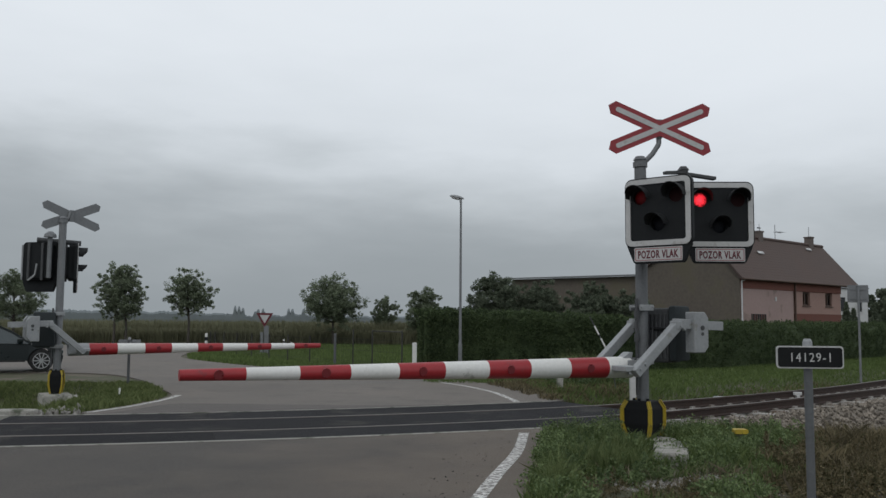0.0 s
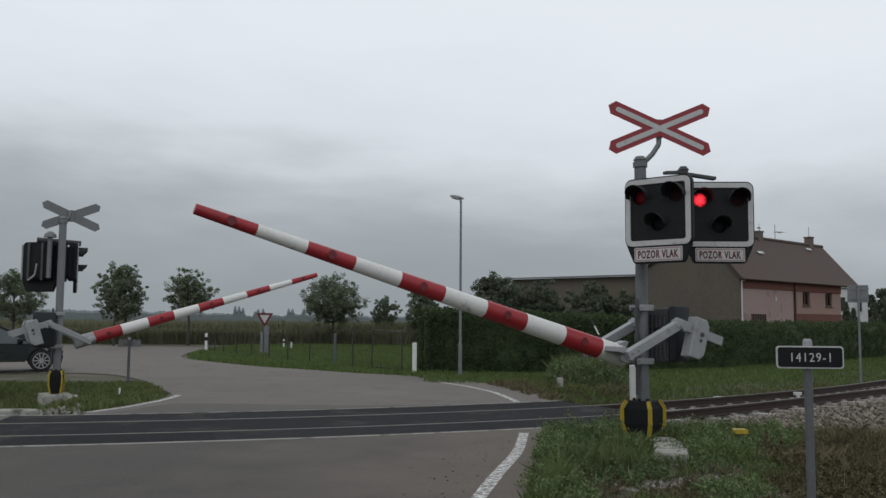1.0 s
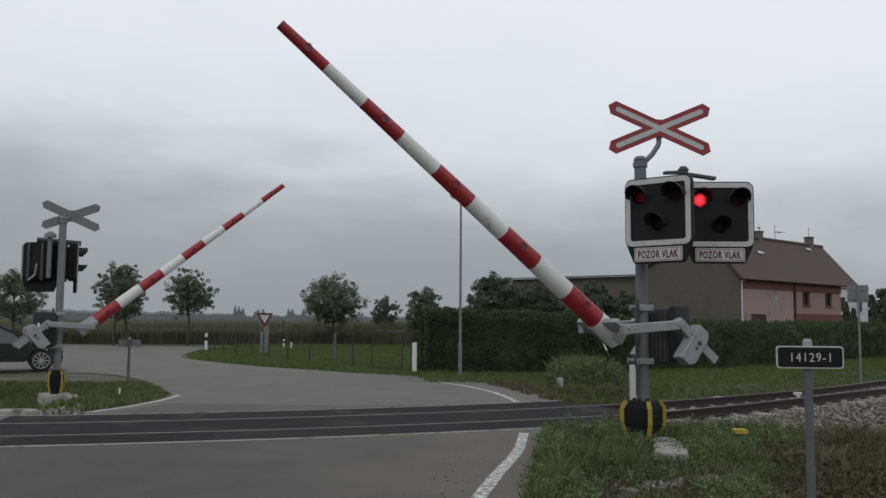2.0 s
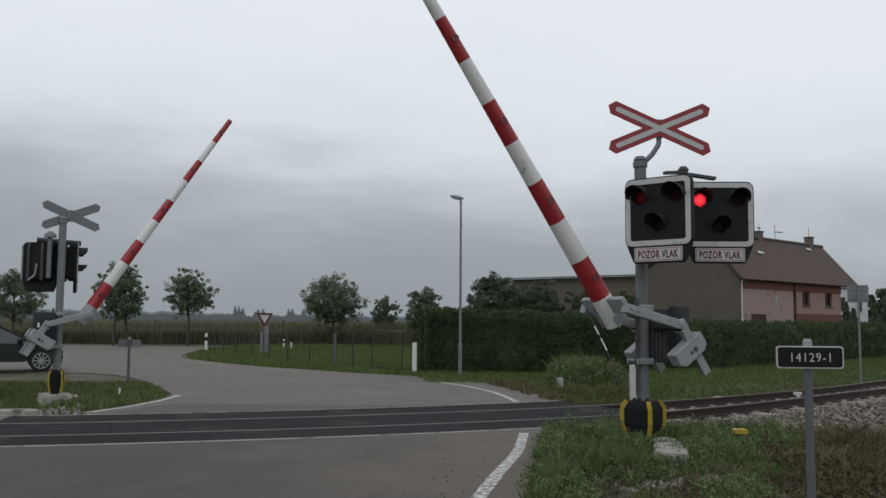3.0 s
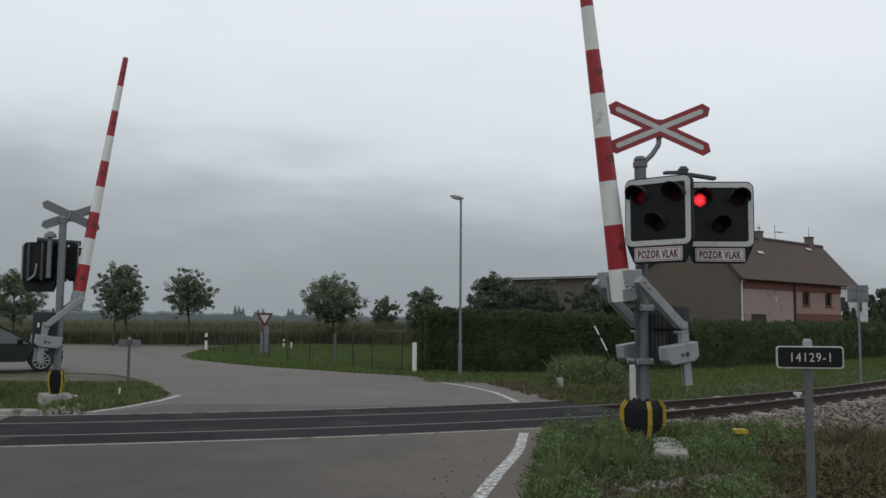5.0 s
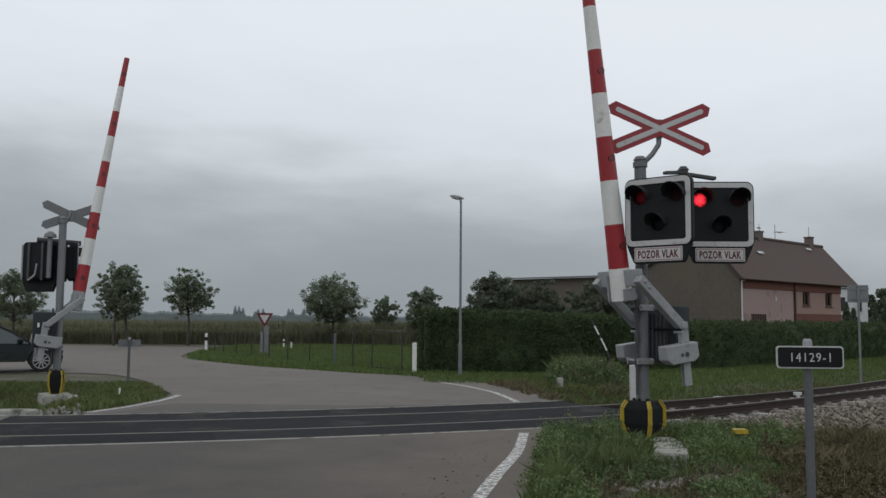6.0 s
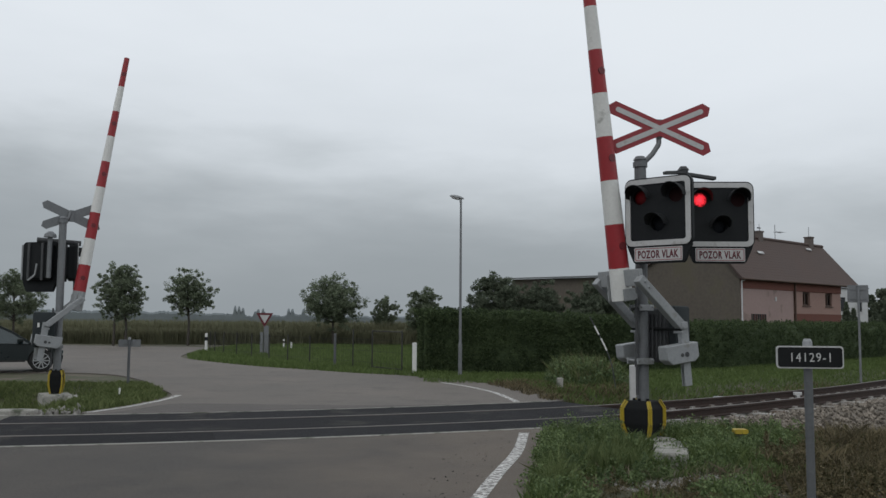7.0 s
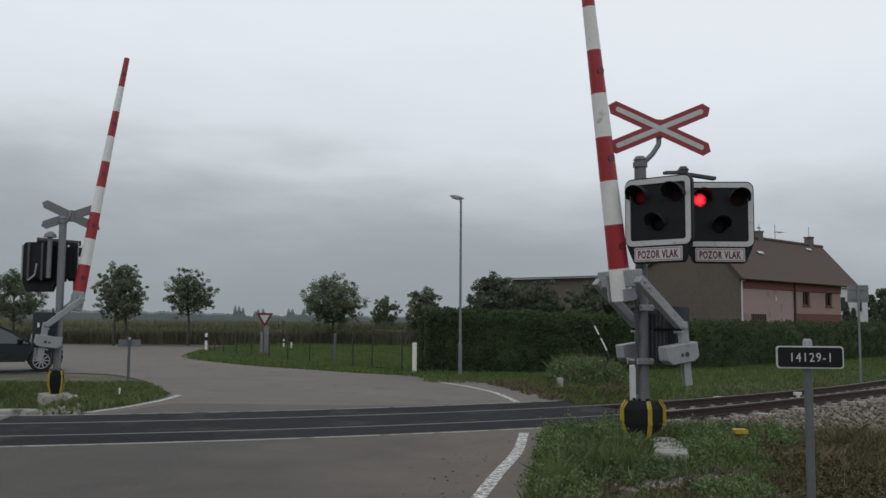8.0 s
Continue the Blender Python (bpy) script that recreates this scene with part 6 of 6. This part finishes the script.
def track_marker():
    t = empty("track_marker", pose(3.95, 11.75, ground_z(3.95, 11.75)))
    tagged(t, "small yellow track marker cap on a short post", "track marker")
    bm = bmesh.new()
    tube(bm, (0, 0, -0.1), (0, 0, 0.15), 0.05, None, 12)
    part("post", bm, DARK_GREY, t)
    bm = bmesh.new()
    prism(bm, rounded(-0.09, 0.09, 0.14, 0.20, 0.02, 3), -0.06, 0.06)
    part("cap", bm, YELLOW, t, "yellow cap")
    t = empty("rail_contact", Matrix.Translation(track(9.4, 0.60, -0.12)))
    tagged(t, "small white rail contact fixed beside the rail", "rail contact")
    bm = bmesh.new()
    box(bm, -0.09, 0.09, -0.04, 0.04, 0.02, 0.09, 0.01)
    box(bm, -0.04, 0.04, -0.05, 0.05, -0.10, 0.02, 0.01)
    part("case", bm, SIGN_WHITE, t)
    t = empty("junction_box", pose(6.45, 20.6, ground_z(6.45, 20.6)))
    tagged(t, "small grey junction box in the grass by the track", "junction box")
    bm = bmesh.new()
    tube(bm, (0, 0, -0.1), (0, 0, 0.14), 0.05, None, 10)
    part("post", bm, DARK_GREY, t)
    bm = bmesh.new()
    box(bm, -0.12, 0.12, -0.10, 0.10, 0.10, 0.20, 0.02)
    part("case", bm, GREY_PAINT, t, "pale grey case")


track_marker()


def marker_stake():
    t = empty("marker_stake", pose(3.55, 20.6, ground_z(3.55, 20.6)))
    tagged(t, "thin bent dark stake with white bands leaning before the hedge", "stake")
    pts = smooth_line([(0.52, 0, -0.1), (0.42, 0, 0.55), (0.27, 0, 1.0), (0.09, 0, 1.36), (-0.10, 0, 1.74)], 8)
    bm = bmesh.new()
    for a, b in zip(pts, pts[1:]):
        tube(bm, a, b, 0.012, None, 8)
    p = part("rod", bm, DARK_GREY, t, "", True)
    for z0, z1 in ((1.0, 1.20), (1.36, 1.49)):
        bm = bmesh.new()
        seg = [q for q in pts if z0 - 0.06 < q.z < z1 + 0.06]
        for a, b in zip(seg, seg[1:]):
            tube(bm, a, b, 0.019, None, 8)
        part("band", bm, WHITE, p, "white band")


marker_stake()


# ---- the waiting car ----
CAR_PAINT = mat("dark_green_car_paint", (0.008, 0.014, 0.014), (0.006, 0.010, 0.011), 0.3, scale=2, fine=20, spec=0.3)
CAR_GLASS = mat("car_glass", (0.045, 0.062, 0.068), (0.030, 0.045, 0.050), 0.06, scale=2, fine=20, spec=0.7)
TYRE = mat("tyre", (0.018, 0.018, 0.018), (0.012, 0.012, 0.012), 0.85, scale=8, fine=60)
RIM = mat("alloy_rim", (0.50, 0.51, 0.52), (0.38, 0.39, 0.40), 0.35, metal=0.7, scale=6, fine=40)
CHROME = mat("chrome", (0.60, 0.61, 0.62), (0.5, 0.5, 0.5), 0.2, metal=1.0)


def make_car():
    t = empty("car", pose(-12.2, 26.75, 0.0, 0, 0, 27))
    tagged(t, "dark green saloon car waiting on the road", "car")
    # lower body: side outline swept across, narrower towards the top
    low = [(0.55, 0.22), (0.60, 0.44), (0.55, 0.58), (0.44, 0.68), (0.18, 0.78), (-0.34, 0.84), (-1.6, 0.87), (-3.0, 0.90), (-3.42, 0.86), (-3.50, 0.54), (-3.44, 0.24), (-2.98, 0.18)]
    arch_r = [(-2.62 + 0.37 * math.cos(a), 0.33 + 0.37 * math.sin(a)) for a in np.linspace(math.pi, 0, 9)]
    arch_f = [(0.37 * math.cos(a), 0.33 + 0.37 * math.sin(a)) for a in np.linspace(math.pi, 0, 9)]
    outline = low + arch_r + arch_f
    bm = bmesh.new()
    n = len(outline)
    rings = []
    for y in (-0.87, -0.80, 0.80, 0.87):
        e = abs(y) > 0.85
        rings.append([bm.verts.new((x * (0.985 if e else 1.0), y if z < 0.75 else y * 0.96, z - (0.035 if e and z > 0.75 else 0))) for x, z in outline])
    for a, b in zip(rings, rings[1:]):
        for i in range(n):
            bm.faces.new((a[i], a[(i + 1) % n], b[(i + 1) % n], b[i]))
    for r in (rings[0], rings[-1]):
        bm.faces.new(r)
    bmesh.ops.triangulate(bm, faces=[f for f in bm.faces if len(f.verts) > 4])
    body = part("body", bm, CAR_PAINT, t, "glossy dark green paint", True)
    # cabin with glass
    bm = bmesh.new()
    cab = [(-0.30, 0.82), (-0.80, 1.15), (-1.20, 1.34), (-1.75, 1.40), (-2.4, 1.36), (-3.05, 1.00), (-3.1, 0.88)]
    rows = [[bm.verts.new((x, y * (0.80 - 0.30 * (z - 0.93)), z)) for x, z in cab] for y in (-1, 1)]
    for i in range(len(cab) - 1):
        bm.faces.new((rows[0][i], rows[0][i + 1], rows[1][i + 1], rows[1][i]))
    bm.faces.new(rows[0])
    bm.faces.new(rows[1][::-1])
    part("windows", bm, CAR_GLASS, t, "dark car glass")
    bm = bmesh.new()
    for y in (-1, 1):
        def at(x, z, o=0.012):
            return (x, y * (0.80 - 0.30 * (z - 0.93) + o), z)
        for a, b, w in (((-0.28, 0.83), (-0.80, 1.165), 0.055), ((-0.80, 1.165), (-1.20, 1.355), 0.055), ((-1.20, 1.355), (-1.75, 1.415), 0.06), ((-1.75, 1.415), (-2.4, 1.375), 0.06), ((-2.4, 1.375), (-3.08, 1.05), 0.07), ((-1.62, 0.86), (-1.66, 1.40), 0.08)):
            bar(bm, at(*a), at(*b), w, 0.03, 0.006)
    box(bm, -2.4, -1.17, -0.62, 0.62, 1.37, 1.412, 0.015)
    part("roof", bm, CAR_PAINT, t, "dark green roof and pillars")
    for y in (-0.80, 0.80):
        for x in (0.0, -2.62):
            w = empty("wheel", pose(x, y, 0.33))
            w.parent = t
            bm = bmesh.new()
            sgn = -1 if y < 0 else 1
            tube(bm, (0, -0.10, 0), (0, 0.10, 0), 0.33, None, 32)
            bmesh.ops.bevel(bm, geom=[e for e in bm.edges if e.calc_face_angle(0) > 1.0], offset=0.03, segments=2, affect="EDGES")
            part("tyre", bm, TYRE, w, "black rubber tyre", True)
            bm = bmesh.new()
            o = sgn * 0.104
            for i in range(10):
                a = 2 * math.pi * i / 10
                bar(bm, (0.03 * math.cos(a), o, 0.03 * math.sin(a)), (0.215 * math.cos(a), o, 0.215 * math.sin(a)), 0.030, 0.016, 0.0)
            tube(bm, (0, o - 0.012, 0), (0, o + 0.012, 0), 0.055, None, 16)
            for i in range(28):
                a, b = 2 * math.pi * i / 28, 2 * math.pi * (i + 1) / 28
                bar(bm, (0.222 * math.cos(a), o, 0.222 * math.sin(a)), (0.222 * math.cos(b), o, 0.222 * math.sin(b)), 0.022, 0.02)
            part("rim", bm, RIM, w, "silver spoked alloy rim")
    bm = bmesh.new()
    box(bm, -1.55, -1.35, -0.895, -0.865, 0.74, 0.77, 0.006)
    part("door_handle", bm, CHROME, t, "chrome door handle")
    bm = bmesh.new()
    box(bm, -0.66, -0.50, -1.00, -0.84, 0.86, 0.98, 0.03)
    part("wing_mirror", bm, CAR_PAINT, t)
    for y in (-0.66, 0.66):
        bm = bmesh.new()
        box(bm, 0.36, 0.59, y - 0.16, y + 0.16, 0.52, 0.64, 0.03)
        part("headlight", bm, CAR_GLASS, t, "clear headlight")
    bm = bmesh.new()
    box(bm, -2.2, -0.42, -0.885, -0.862, 0.30, 0.36, 0.008)
    part("door_trim", bm, TYRE, t, "black side trim")


make_car()


# ---- what moves ----
def motions():
    near = [(0.0, 0.1), (0.2, 0.1), (0.3, 0.25), (0.4, 1.3), (0.5, 3.2), (0.6, 5.75), (0.8, 11.05), (1.0, 16.1), (1.25, 21.55), (1.5, 27.0), (1.7, 31.4), (2.1, 39.2), (2.6, 48.15),
            (3.0, 54.8), (3.5, 62.4), (4.0, 70.2), (4.5, 77.05), (4.8, 80.6), (5.1, 82.7), (5.4, 83.0), (5.8, 82.6), (6.2, 83.0), (6.5, 83.2), (7.0, 82.9), (7.5, 82.6), (8.0, 82.6)]
    far = [(0.0, 0.45), (0.2, 0.45), (0.3, 0.9), (0.4, 2.0), (0.5, 3.9), (0.6, 6.3), (0.8, 11.5), (1.0, 16.6), (1.25, 22.2), (1.5, 27.9), (1.7, 32.2), (2.1, 40.4), (2.6, 49.8),
           (3.0, 56.75), (3.5, 64.6), (4.0, 72.2), (4.5, 78.87), (4.6, 80.3), (4.7, 81.3), (4.9, 81.7), (5.2, 81.5), (6.0, 81.4), (8.0, 81.4)]
    for boom, d, rows in ((near_boom, -1, near), (far_boom, 1, far)):
        walk(boom, [(t, pose(-d * PIVOT_X, 0, PIVOT_Z, 0, -d * a, 0)) for t, a in rows])
    # the two red lamps of a head flash by turns: they glow throughout, and each added shutter blade swings across its
    # lamp and back
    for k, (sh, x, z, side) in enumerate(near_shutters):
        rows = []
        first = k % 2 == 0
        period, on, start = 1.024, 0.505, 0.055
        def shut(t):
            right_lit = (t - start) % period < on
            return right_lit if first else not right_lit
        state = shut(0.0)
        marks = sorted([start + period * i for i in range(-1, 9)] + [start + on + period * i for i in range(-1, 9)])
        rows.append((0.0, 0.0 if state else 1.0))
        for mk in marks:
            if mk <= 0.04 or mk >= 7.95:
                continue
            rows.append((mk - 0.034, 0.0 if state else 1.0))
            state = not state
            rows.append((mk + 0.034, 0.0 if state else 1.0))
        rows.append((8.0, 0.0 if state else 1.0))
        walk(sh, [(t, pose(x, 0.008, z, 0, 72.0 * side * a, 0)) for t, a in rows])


motions()
